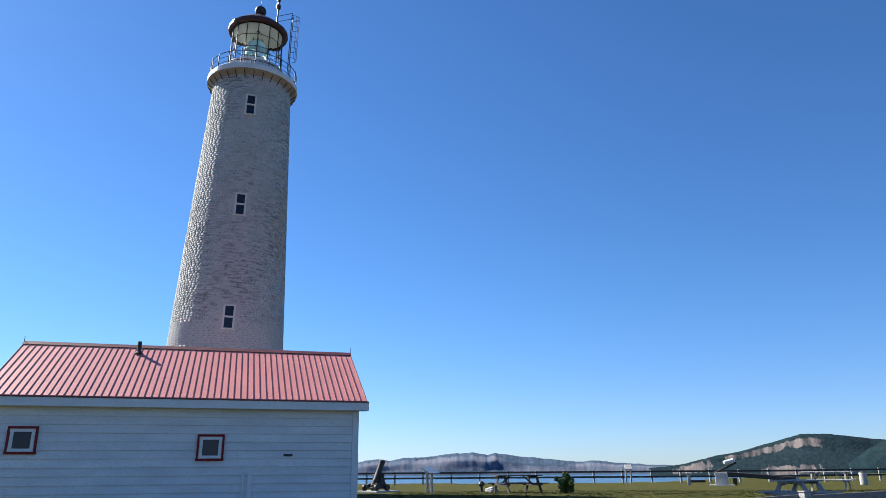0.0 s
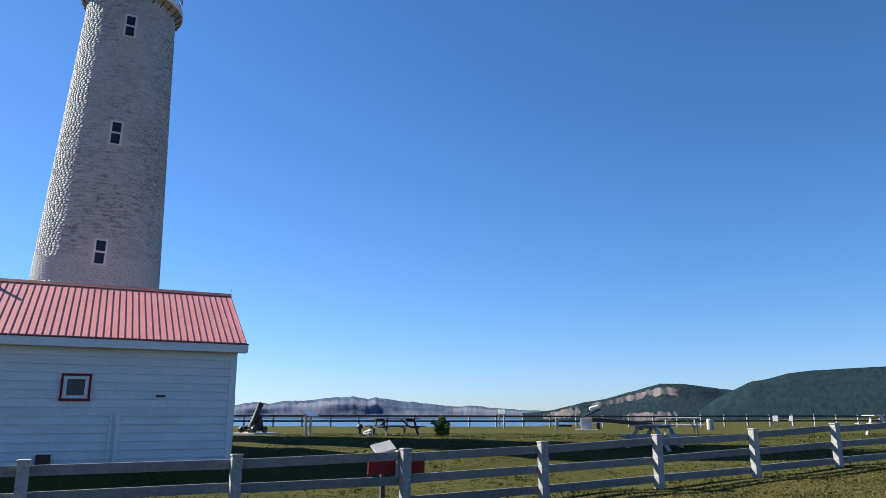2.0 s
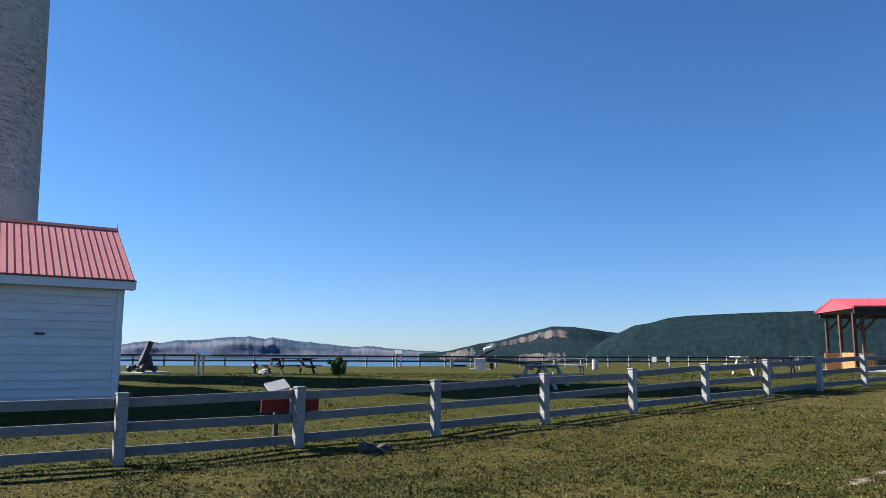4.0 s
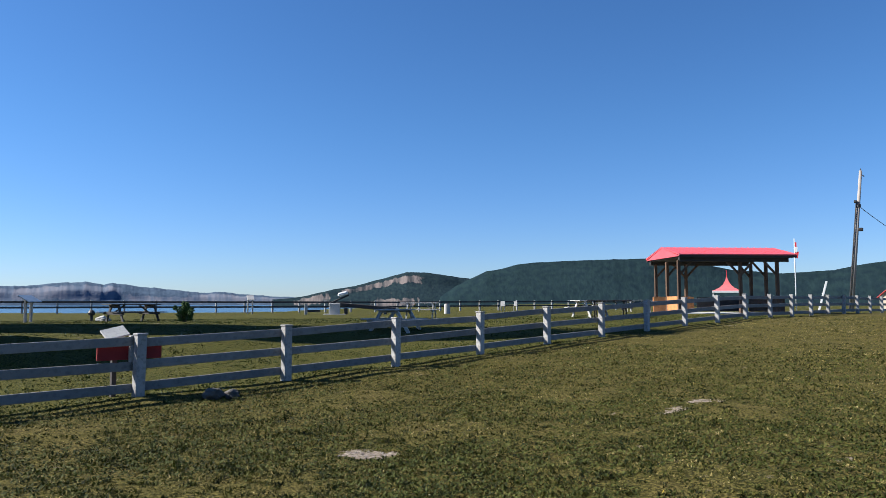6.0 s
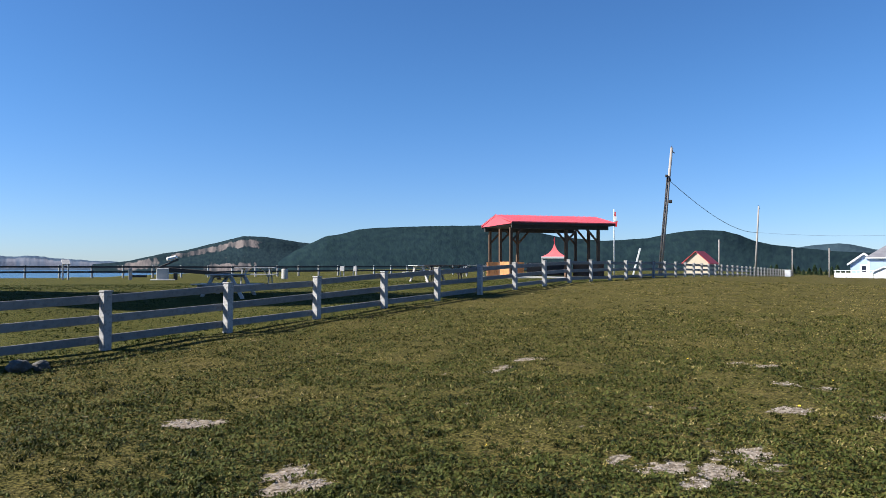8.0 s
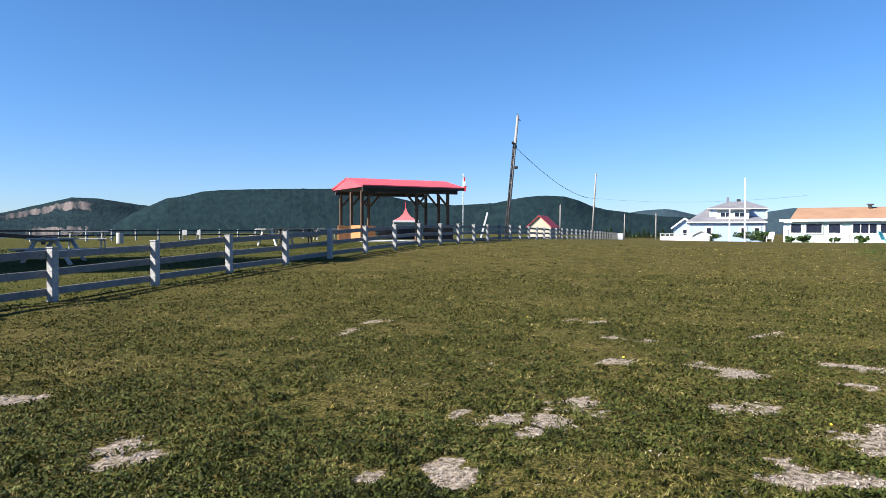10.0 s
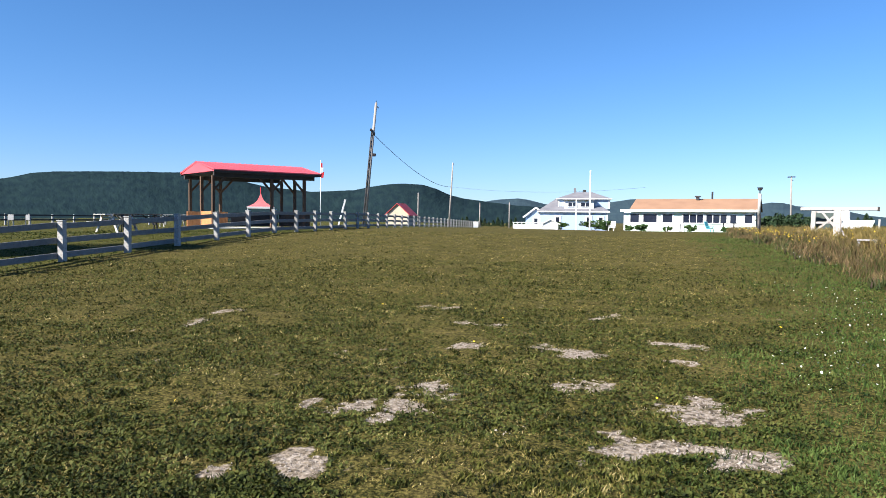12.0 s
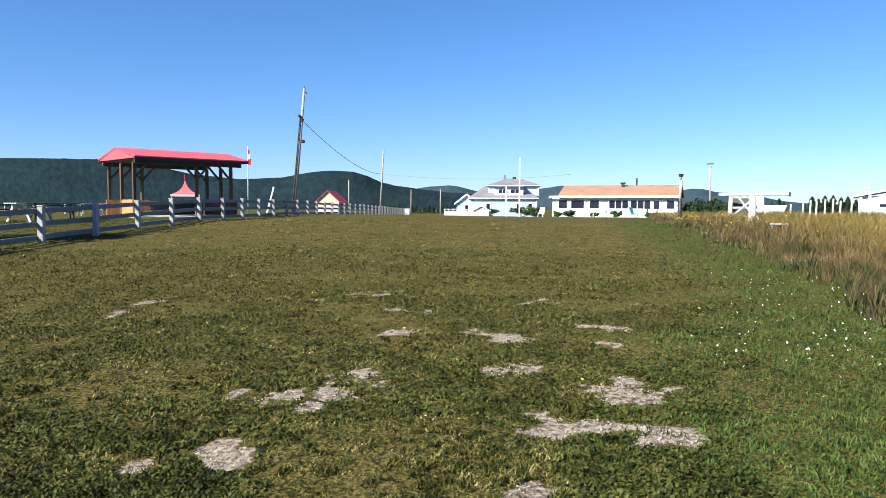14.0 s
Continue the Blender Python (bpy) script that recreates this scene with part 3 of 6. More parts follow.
def lighthouse():
    top = empty("lighthouse", Matrix.Translation((TOWER.x, TOWER.y, 0.82)) @ Matrix.Rotation(radians(1.2), 4, heading(-16.3)) @ Matrix.Rotation(radians(-73.7), 4, "Z") @ Matrix.Scale(TOWER_SCALE, 4), "tall whitewashed stone lighthouse with a dark red lantern and iron gallery", "lighthouse")
    # local +x faces the camera's side
    zt = 26.0
    part("tower_core", lathe(bmesh.new(), [(radius_at(z + 0.55) + 0.022, z) for z in (-0.6, 6, 12, 18, 24, zt - 0.2)], 64), mortar_m, top, "mortar of the stone shaft", True)
    slab = part("gallery_slab", lathe(bmesh.new(), [(2.99, 26.15), (3.0, 26.2), (3.0, 26.5), (2.95, 26.56), (1.5, 26.6)], 64), white_m, top, "white rounded gallery ledge", False)
    part("soffit", lathe(bmesh.new(), [(2.42, 25.6), (2.55, 25.86), (2.9, 26.08), (2.99, 26.15)], 64), soffit_m, slab, "dirty beige underside of the ledge", True)
    for i in range(30):
        a = 2 * math.pi * i / 30
        q = Matrix.Rotation(a, 3, "Z")
        bm = rod(bmesh.new(), q @ Vector((2.46, 0, 25.58)), q @ Vector((2.93, 0, 26.03)), 0.032, 0.032, 6)
        part("bracket", bm, iron_m, slab)
    rail = part("gallery_rail", ring(bmesh.new(), 2.86, 27.5, 0.028), iron_m, top, "dark iron gallery railing")
    for z in (26.8, 27.15):
        part("rail_bar", ring(bmesh.new(), 2.86, z, 0.018), iron_m, rail)
    for i in range(20):
        a = 2 * math.pi * i / 20
        part("baluster", rod(bmesh.new(), (2.86 * math.cos(a), 2.86 * math.sin(a), 26.56), (2.86 * math.cos(a), 2.86 * math.sin(a), 27.62), 0.028), iron_m, rail)
    for z in (27.0, 27.35):
        inner = part("inner_rail", ring(bmesh.new(), 2.1, z, 0.018), red_paint_m, top, "thin red inner rail")
    for i in range(56):
        a = 2 * math.pi * i / 56
        part("bar", rod(bmesh.new(), (2.1 * math.cos(a), 2.1 * math.sin(a), 26.58), (2.1 * math.cos(a), 2.1 * math.sin(a), 27.36), 0.014, seg=5), red_paint_m, inner)
    part("lantern_wall", lathe(bmesh.new(), [(1.80, 26.58), (1.80, 27.55), (1.86, 27.6), (1.86, 27.68), (1.70, 27.72)], 40), white_m, top, "white lantern base wall")
    lantern = part("lantern_glazing", lathe(bmesh.new(), [(1.70, 27.72), (1.70, 30.55)], 10), glass_m, top, "clear lantern glass panes")
    lantern.visible_shadow = False
    for i in range(14):
        a = 2 * math.pi * i / 14
        part("astragal", rod(bmesh.new(), (1.73 * math.cos(a), 1.73 * math.sin(a), 27.7), (1.73 * math.cos(a), 1.73 * math.sin(a), 30.6), 0.035), iron_m, lantern)
    for z in (28.65, 29.6):
        part("glazing_bar", ring(bmesh.new(), 1.72, z, 0.025, 10), iron_m, lantern)
    part("ceiling_disc", lathe(bmesh.new(), [(0.1, 30.75), (1.66, 30.45)], 40), white_m, lantern, "pale lantern ceiling")
    lens = part("fresnel_lens", lathe(bmesh.new(), [(0.2, 27.7), (0.62, 27.9), (0.75, 28.3), (0.70, 28.35), (0.82, 28.6), (0.78, 28.9), (0.84, 29.0), (0.76, 29.3), (0.66, 29.35), (0.6, 29.7), (0.4, 29.95), (0.1, 30.1)], 24), lens_m, top, "greenish prism lens")
    for i in range(8):
        a = 2 * math.pi * i / 8
        part("lens_rib", beam(bmesh.new(), (0.86 * math.cos(a), 0.86 * math.sin(a), 28.0), (0.35 * math.cos(a), 0.35 * math.sin(a), 30.1), 0.04, 0.04), iron_m, lens)
    roof = part("lantern_roof", lathe(bmesh.new(), [(1.74, 30.5), (2.0, 30.46), (2.06, 30.55), (2.05, 30.75), (1.95, 30.85), (1.2, 31.45), (0.45, 31.95), (0.28, 32.15), (0.0, 32.2)], 20), dark_red_m, top, "dark red iron lantern roof")
    bm = bmesh.new()
    bmesh.ops.create_uvsphere(bm, u_segments=20, v_segments=12, radius=0.40, matrix=Matrix.Translation((0, 0, 32.5)))
    part("vent_ball", bm, iron_m, roof, "dark ventilator ball", True)
    part("lightning_rod", rod(bmesh.new(), (0, 0, 32.8), (0, 0, 33.6), 0.02, 0.008), iron_m, roof)
    mast = part("mast", rod(bmesh.new(), (-0.3, 1.2, 31.2), (-0.3, 1.2, 34.0), 0.06), dark_red_m, top, "short red beacon mast")
    for z0, z1, rr in ((33.2, 33.5, 0.17), (33.8, 34.3, 0.13)):
        part("beacon", rod(bmesh.new(), (-0.3, 1.2, z0), (-0.3, 1.2, z1), rr), dark_red_m, mast)
    lad = new("cage_ladder")
    lad.parent = top
    lad.matrix_basis = Matrix.Rotation(radians(75), 4, "Z")
    for s in (-0.22, 0.22):
        part("stile", rod(bmesh.new(), (2.3, s, 26.6), (2.3, s, 32.3), 0.025), iron_m, lad)
    for i in range(18):
        part("rung", rod(bmesh.new(), (2.3, -0.22, 26.9 + 0.3 * i), (2.3, 0.22, 26.9 + 0.3 * i), 0.014, seg=5), iron_m, lad)
    for i in range(5):
        bm = bmesh.new()
        pts = [Vector((2.3 + 0.5 * math.sin(math.pi * k / 8), 0.36 * math.cos(math.pi * k / 8), 28.6 + 0.85 * i)) for k in range(9)]
        for a, b in zip(pts, pts[1:]):
            rod(bm, a, b, 0.018, seg=5)
        part("cage_hoop", bm, iron_m, lad)
    for k in (2, 4, 6):
        p = Vector((2.3 + 0.5 * math.sin(math.pi * k / 8), 0.36 * math.cos(math.pi * k / 8), 28.6))
        part("cage_strap", rod(bmesh.new(), p, p + Vector((0, 0, 3.5)), 0.014, seg=5), iron_m, lad)
    part("top_stage", rod(rod(bmesh.new(), (1.2, -0.3, 31.9), (2.32, -0.3, 32.2), 0.02), (1.2, 0.3, 31.9), (2.32, 0.3, 32.2), 0.02), iron_m, lad)
    # windows
    for z in (9.65, 16.7, 23.65):
        r = radius_at(z + 0.55)
        w = part("window", box(box(box(box(bmesh.new(), (r + 0.02, -0.29, z), (0.22, 0.11, 1.40)), (r + 0.02, 0.29, z), (0.22, 0.11, 1.40)), (r + 0.02, 0, z + 0.68), (0.22, 0.69, 0.10)), (r + 0.03, 0, z - 0.72), (0.3, 0.76, 0.07)), window_frame_m, top, "white framed two-pane tower window")
        part("window_bar", boxed((r + 0.06, 0, z), (0.12, 0.55, 0.10)), window_frame_m, w)
        for s in (-0.33, 0.33):
            part("pane", boxed((r + 0.05, 0, z + s), (0.05, 0.54, 0.60)), dark_pane_m, w)
    # stones
    rng = np.random.default_rng(4)
    shared = []
    for k, (L, H) in enumerate(((0.26, 0.14), (0.34, 0.14), (0.19, 0.14), (0.29, 0.137))):
        for mat in (stone_m, rust_stone_m):
            bm = boxed((0, 0, 0), (0.16, L - 0.012, H), None, 0.018)
            me = bpy.data.meshes.new("stone")
            bm.to_mesh(me)
            bm.free()
            me.materials.append(mat)
            shared.append((L, me))
    rest_v, rest_f, count = [], [], 0
    n_course = int((zt - 0.1) / 0.148)
    for c in range(n_course):
        z = 0.1 + c * 0.148
        r = radius_at(z + 0.55)
        a, end = rng.uniform(0, 0.3), 2 * math.pi
        a_end = a + end
        while a < a_end - 0.08:
            k = int(rng.integers(0, 4))
            L = shared[2 * k][0]
            da = L / r
            mid = a + da / 2
            face = (mid + math.pi) % (2 * math.pi) - math.pi
            near_window = any(abs(z - wz) < 0.85 and abs(face) * r < 0.42 + L / 2 for wz in (9.65, 16.7, 23.65))
            if not near_window:
                rr = r - 0.053 + rng.uniform(0, 0.006)
                m = Matrix.Translation((rr * math.cos(mid), rr * math.sin(mid), z)) @ Matrix.Rotation(mid, 4, "Z") @ Matrix.Rotation(rng.normal(0, 0.012), 4, "X") @ Matrix.Rotation(rng.normal(0.0, 0.02), 4, "Y")
                rusty = 0.75 < face < 1.35 and 11 < z < 20 and rng.random() < 0.55 * (1 - abs(z - 16) / 6)
                if abs(face) < 1.3 and 8.0 < z < 10.6 and count < 290 or rusty and count < 460:
                    piece("stone", shared[2 * k + int(rusty)][1], m, top)
                    count += 1
                else:
                    base = len(rest_v)
                    for sx, sy, sz in ((-1, -1, -1), (-1, 1, -1), (-1, 1, 1), (-1, -1, 1)):
                        rest_v.append(m @ Vector((-0.08, sy * (L - 0.01) / 2, sz * 0.073)))
                    for sx, sy, sz in ((-1, -1, -1), (-1, 1, -1), (-1, 1, 1), (-1, -1, 1)):
                        rest_v.append(m @ Vector((0.08, sy * ((L - 0.01) / 2 - 0.016), sz * 0.066)))
                    rest_f += [(base + 4, base + 5, base + 6, base + 7)] + [(base + q, base + (q + 1) % 4, base + 4 + (q + 1) % 4, base + 4 + q) for q in range(4)]
            a += da
    me = fast_mesh("stonework", [tuple(v) for v in rest_v], rest_f, stone_rest_m, 4)
    ob = new("stonework", me)
    ob.parent = top
    tagged(ob, "uneven whitewashed stone courses", kind="stuff")
    return top


window_frame_m = material("weathered_window_frame", (0.66, 0.65, 0.63), (0.56, 0.55, 0.53), 0.8, 3.0, 30.0, 0.3, (0.42, 0.40, 0.37))
soffit_m = material("dirty_soffit", (0.36, 0.31, 0.24), (0.28, 0.24, 0.19), 0.9, 1.5, 12.0, 0.3)
stone_rest_m = island_material("whitewashed_stone_courses", [(0.44, 0.445, 0.445), (0.48, 0.48, 0.475), (0.42, 0.425, 0.425), (0.49, 0.49, 0.48), (0.45, 0.45, 0.445), (0.40, 0.405, 0.405), (0.46, 0.46, 0.455), (0.34, 0.345, 0.345)], 0.9)
# flaked streaks along the courses and a broken grain on top of the tone of each stone
def flake(m):
    n, l = m.node_tree.nodes, m.node_tree.links
    b = n["Principled BSDF"]
    co = n.new("ShaderNodeTexCoord")

    def noise_node(scale, stretch, detail):
        mp, t = n.new("ShaderNodeMapping"), n.new("ShaderNodeTexNoise")
        mp.inputs["Scale"].default_value = stretch
        t.inputs["Scale"].default_value, t.inputs["Detail"].default_value = scale, detail
        l.new(co.outputs["Object"], mp.inputs["Vector"])
        l.new(mp.outputs[0], t.inputs["Vector"])
        return t.outputs[0]

    def spread(sock, lo, hi):
        r = n.new("ShaderNodeMapRange")
        r.inputs[1].default_value, r.inputs[2].default_value = lo, hi
        l.new(sock, r.inputs[0])
        return r.outputs[0]

    def times(a, c):
        k = n.new("ShaderNodeMath")
        k.operation = "MULTIPLY"
        l.new(a, k.inputs[0])
        l.new(c, k.inputs[1])
        return k.outputs[0]

    streak = times(spread(noise_node(1.6, (1, 1, 5.5), 5), 0.47, 0.60), spread(noise_node(0.35, (1, 1, 0.6), 3), 0.36, 0.62))
    mx = n.new("ShaderNodeMix")
    mx.data_type = "RGBA"
    mx.inputs[7].default_value = (0.20, 0.20, 0.195, 1)
    l.new(streak, mx.inputs[0])
    l.new(b.inputs["Base Color"].links[0].from_socket, mx.inputs[6])
    l.new(mx.outputs[2], b.inputs["Base Color"])
    bump = n.new("ShaderNodeBump")
    bump.inputs["Strength"].default_value, bump.inputs["Distance"].default_value = 0.35, 0.005
    l.new(noise_node(7.0, (1, 1, 2.5), 6), bump.inputs["Height"])
    l.new(bump.outputs[0], b.inputs["Normal"])


flake(stone_rest_m)
flake(stone_m)
lighthouse()


# ---- white outbuilding ----
def outbuilding():
    L, D, wall_h, z0 = 8.5, 5.6, 2.98, 0.36
    b = empty("outbuilding", pose(-2.18, 19.38, z0, 0, 0, 16), "white clapboard outbuilding with a red standing-seam metal roof", "building")
    # local x runs along the front wall (to its right end at 0), y goes away from it
    eave_z, ridge_z, ov = 3.01, 4.70, 0.30
    part("skirt_board", boxed((-L / 2, -0.03, -0.15), (L, 0.05, 0.46), None, 0.006), red_paint_m, b, "dark red board along the foot of the wall")
    for nm, outline, t0, t1 in (("wall", [(0.02, -0.3), (0.14, -0.3), (0.14, wall_h), (0.02, wall_h)], -L, 0), ("wall", [(D - 0.14, -0.3), (D - 0.02, -0.3), (D - 0.02, wall_h), (D - 0.14, wall_h)], -L, 0)):
        part(nm, solid(bmesh.new(), outline, "x", t0, t1), white_m, b)
    for x0, x1 in ((-L, -L + 0.12), (-0.12, 0)):
        part("gable_wall", solid(bmesh.new(), [(0.14, -0.3), (D - 0.14, -0.3), (D - 0.14, wall_h), (D / 2, ridge_z - 0.1), (0.14, wall_h)], "x", x0, x1), white_m, b)
    # clapboards on the front wall and on the right-hand gable
    n_b = 15
    for i in range(n_b):
        z = 0.0 + i * 0.197
        bm = solid(bmesh.new(), [(0.02, z), (-0.032, z), (-0.034, z + 0.012), (-0.006, z + 0.20), (0.02, z + 0.20)], "x", -L, -0.01)
        ob = part("clapboard", bm, siding_m, b)
    for i in range(n_b):
        z = 0.0 + i * 0.197
        part("clapboard", solid(bmesh.new(), [(0.0, z), (0.03, z), (0.032, z + 0.012), (0.006, z + 0.20), (0.0, z + 0.20)], "y", 0.1, D - 0.1), siding_m, b)
    for x in (-L + 0.06, -0.05):
        part("corner_board", boxed((x, -0.025, 1.45), (0.13, 0.05, 3.0), None, 0.006), white_m, b)
    part("corner_board", boxed((0.035, 0.08, 1.45), (0.05, 0.14, 3.0), None, 0.006), white_m, b)
    slope = math.atan2(ridge_z - eave_z, D / 2 + ov)
    # roof: two thick sheets, seams, ridge cap, fascia and soffit
    for side in (0, 1):
        y_e, y_r = (-ov, D / 2) if side == 0 else (D + ov, D / 2)
        bm = solid(bmesh.new(), [(y_e, eave_z), (y_r, ridge_z), (y_r, ridge_z - 0.07), (y_e, eave_z - 0.07)], "x", -L - 0.25, 0.22)
        sheet = part("roof_sheet", bm, roof_red_m, b, "faded red metal roof sheet")
        if side == 0:
            n_s = 56
            bmm = bmesh.new()
            ln = math.hypot(y_r - y_e, ridge_z - eave_z)
            box(bmm, (0, 0, 0.010), (0.014, ln, 0.012))
            bmm2 = bpy.data.meshes.new("seam")
            bmm.to_mesh(bmm2)
            bmm.free()
            bmm2.materials.append(seam_m)
            for i in range(n_s + 1):
                x = -L - 0.23 + (L + 0.43) * i / n_s
                piece("seam", bmm2, Matrix.Translation((x, (y_e + y_r) / 2, (eave_z + ridge_z) / 2)) @ Matrix.Rotation(slope, 4, "X"), sheet)
    part("ridge_cap", solid(bmesh.new(), [(D / 2 - 0.16, ridge_z - 0.06), (D / 2, ridge_z + 0.045), (D / 2 + 0.16, ridge_z - 0.06)], "x", -L - 0.26, 0.23), seam_m, b)
    part("fascia", boxed((-L / 2, -ov - 0.012, eave_z - 0.15), (L + 0.52, 0.03, 0.20), None, 0.005), white_m, b, "flaking white fascia board")
    part("soffit", boxed((-L / 2, -ov / 2, eave_z - 0.235), (L + 0.5, ov, 0.02)), white_m, b)
    part("drip_edge", boxed((-L / 2, -ov - 0.02, eave_z - 0.035), (L + 0.52, 0.05, 0.03)), seam_m, b)
    for x in (-L - 0.25, 0.22):
        part("rake_board", beam(bmesh.new(), (x, -ov, eave_z - 0.14), (x, D / 2, ridge_z - 0.14), 0.03, 0.18), white_m, b)
        part("rake_board", beam(bmesh.new(), (x, D + ov, eave_z - 0.14), (x, D / 2, ridge_z - 0.14), 0.03, 0.18), white_m, b)
        part("ridge_rod", rod(bmesh.new(), (x, D / 2, ridge_z), (x, D / 2, ridge_z + 0.18), 0.008), iron_m, b)
    pipe = part("vent_pipe", rod(bmesh.new(), (-5.75, D / 2 - 0.5, ridge_z - 0.35), (-5.75, D / 2 - 0.5, ridge_z + 0.06), 0.055), black_m, b, "short black roof vent pipe")
    part("pipe_flashing", rod(bmesh.new(), (-5.75, D / 2 - 0.5, ridge_z - 0.28), (-5.75, D / 2 - 0.5, ridge_z - 0.2), 0.12, 0.06), black_m, pipe)
    # small square windows with red trim
    for xc, zc in ((-7.76, 2.0), (-3.60, 1.84)):
        w = part("window", box(box(box(box(bmesh.new(), (xc, -0.055, zc + 0.285), (0.64, 0.05, 0.055)), (xc, -0.055, zc - 0.285), (0.66, 0.06, 0.055)), (xc - 0.295, -0.055, zc), (0.05, 0.05, 0.53)), (xc + 0.295, -0.055, zc), (0.05, 0.05, 0.53)), red_paint_m, b, "small square window with dark red trim")
        part("sash", box(box(box(box(bmesh.new(), (xc, -0.045, zc + 0.225), (0.54, 0.04, 0.075)), (xc, -0.045, zc - 0.225), (0.54, 0.04, 0.075)), (xc - 0.225, -0.045, zc), (0.075, 0.04, 0.38)), (xc + 0.225, -0.045, zc), (0.075, 0.04, 0.38)), white_m, w)
        part("pane", boxed((xc, -0.037, zc), (0.39, 0.012, 0.39)), dark_pane_m, w)
    part("conduit", box(boxed((-2.78, -0.05, 0.45), (0.05, 0.05, 1.7)), (-2.62, -0.045, 0.45), (0.10, 0.03, 1.7)), white_m, b, "white painted conduit and board")
    part("wall_vent", boxed((-1.72, -0.05, 1.66), (0.22, 0.05, 0.05), None, 0.01), iron_m, b)
    part("meter_box", boxed((-4.1, -0.09, 0.18), (0.3, 0.14, 0.3), None, 0.01), dark_red_m, b)
    part("wall_bump", boxed((0.09, 0.75, 0.75), (0.16, 0.3, 1.9), None, 0.01), white_m, b, "white cover on the gable end")
    part("hatch", boxed((0.07, 0.5, 0.15), (0.10, 0.4, 0.9)), dark_gable_m, b)
    part("foundation", boxed((-L / 2, D / 2, -0.25), (L - 0.1, D - 0.1, 0.5)), concrete_m, b)


outbuilding()


# ---- fences ----
FENCE0, FSTEP = Vector((1.40, 11.86, 0)), Vector((2.519, 0.797, 0))


def fence_point(k):
    p = FENCE0 + FSTEP * (k - 1)
    p.z = float(height(p.x, p.y))
    return p


def post_mesh(w, h, mat, cap=0.012):
    bm = bmesh.new()
    box(bm, (0, 0, h / 2 - 0.15), (w, w, h + 0.3), None, 0.008)
    box(bm, (0, 0, h + 0.005), (w + 2 * cap, w + 2 * cap, 0.03), None, 0.008)
    me = bpy.data.meshes.new("post")
    bm.to_mesh(me)
    bm.free()
    me.materials.append(mat)
    return me


def near_fence():
    f = empty("rail_fence", Matrix(), "weathered grey wooden three-rail fence with square posts", "fence")
    me = post_mesh(0.145, 0.955, grey_wood_m)
    rng = np.random.default_rng(2)
    ang = math.atan2(FSTEP.y, FSTEP.x)
    rails = []
    for v in range(4):
        bm = bmesh.new()
        box(bm, (0, 0, 0), (FSTEP.length - 0.01, 0.05, 0.135), None, 0.006)
        for vert in bm.verts:
            vert.co.z += 0.006 * math.sin(vert.co.x * 2.3 + v)
        m_ = bpy.data.meshes.new("rail")
        bm.to_mesh(m_)
        bm.free()
        m_.materials.append(rail_wood_m)
        rails.append(m_)
    for k in range(-3, 46):
        p = fence_point(k)
        piece("post", me, Matrix.Translation(p) @ Matrix.Rotation(ang + rng.normal(0, 0.02), 4, "Z") @ Matrix.Rotation(rng.normal(0, 0.012), 4, "X") @ Matrix.Rotation(rng.normal(0, 0.012), 4, "Y"), f)
        q = fence_point(k + 1)
        for h in (0.83, 0.50, 0.16):
            back = Vector((-FSTEP.y, FSTEP.x, 0)).normalized() * 0.10
            a, b = p + back + Vector((0, 0, h)), q + back + Vector((0, 0, h + rng.normal(0, 0.012)))
            d = b - a
            m = Matrix.Translation((a + b) / 2) @ Matrix.Rotation(ang, 4, "Z") @ Matrix.Rotation(-math.atan2(d.z, math.hypot(d.x, d.y)), 4, "Y")
            piece("rail", rails[int(rng.integers(0, 4))], m, f)


near_fence()


def back_fence():
    f = empty("cliff_edge_fence", Matrix(), "dark weathered two-rail fence along the cliff edge", "fence")
    me = post_mesh(0.15, 1.05, grey_wood_m, 0.0)
    pts = [Vector((-26 + 2.45 * i, 66 - 0.004 * i * i + (0.0 if i < 22 else 0.35 * (i - 22)), 0)) for i in range(44)]
    for p in pts:
        p.z = float(height(p.x, p.y))
    for i, p in enumerate(pts):
        piece("post", me, Matrix.Translation(p), f)
        if i + 1 < len(pts):
            q = pts[i + 1]
            for h in (0.93, 0.50):
                bm = beam(bmesh.new(), p + Vector((0, -0.06, h)), q + Vector((0, -0.06, h)), 0.05, 0.15)
                part("rail", bm, dark_wood_m, f)


back_fence()


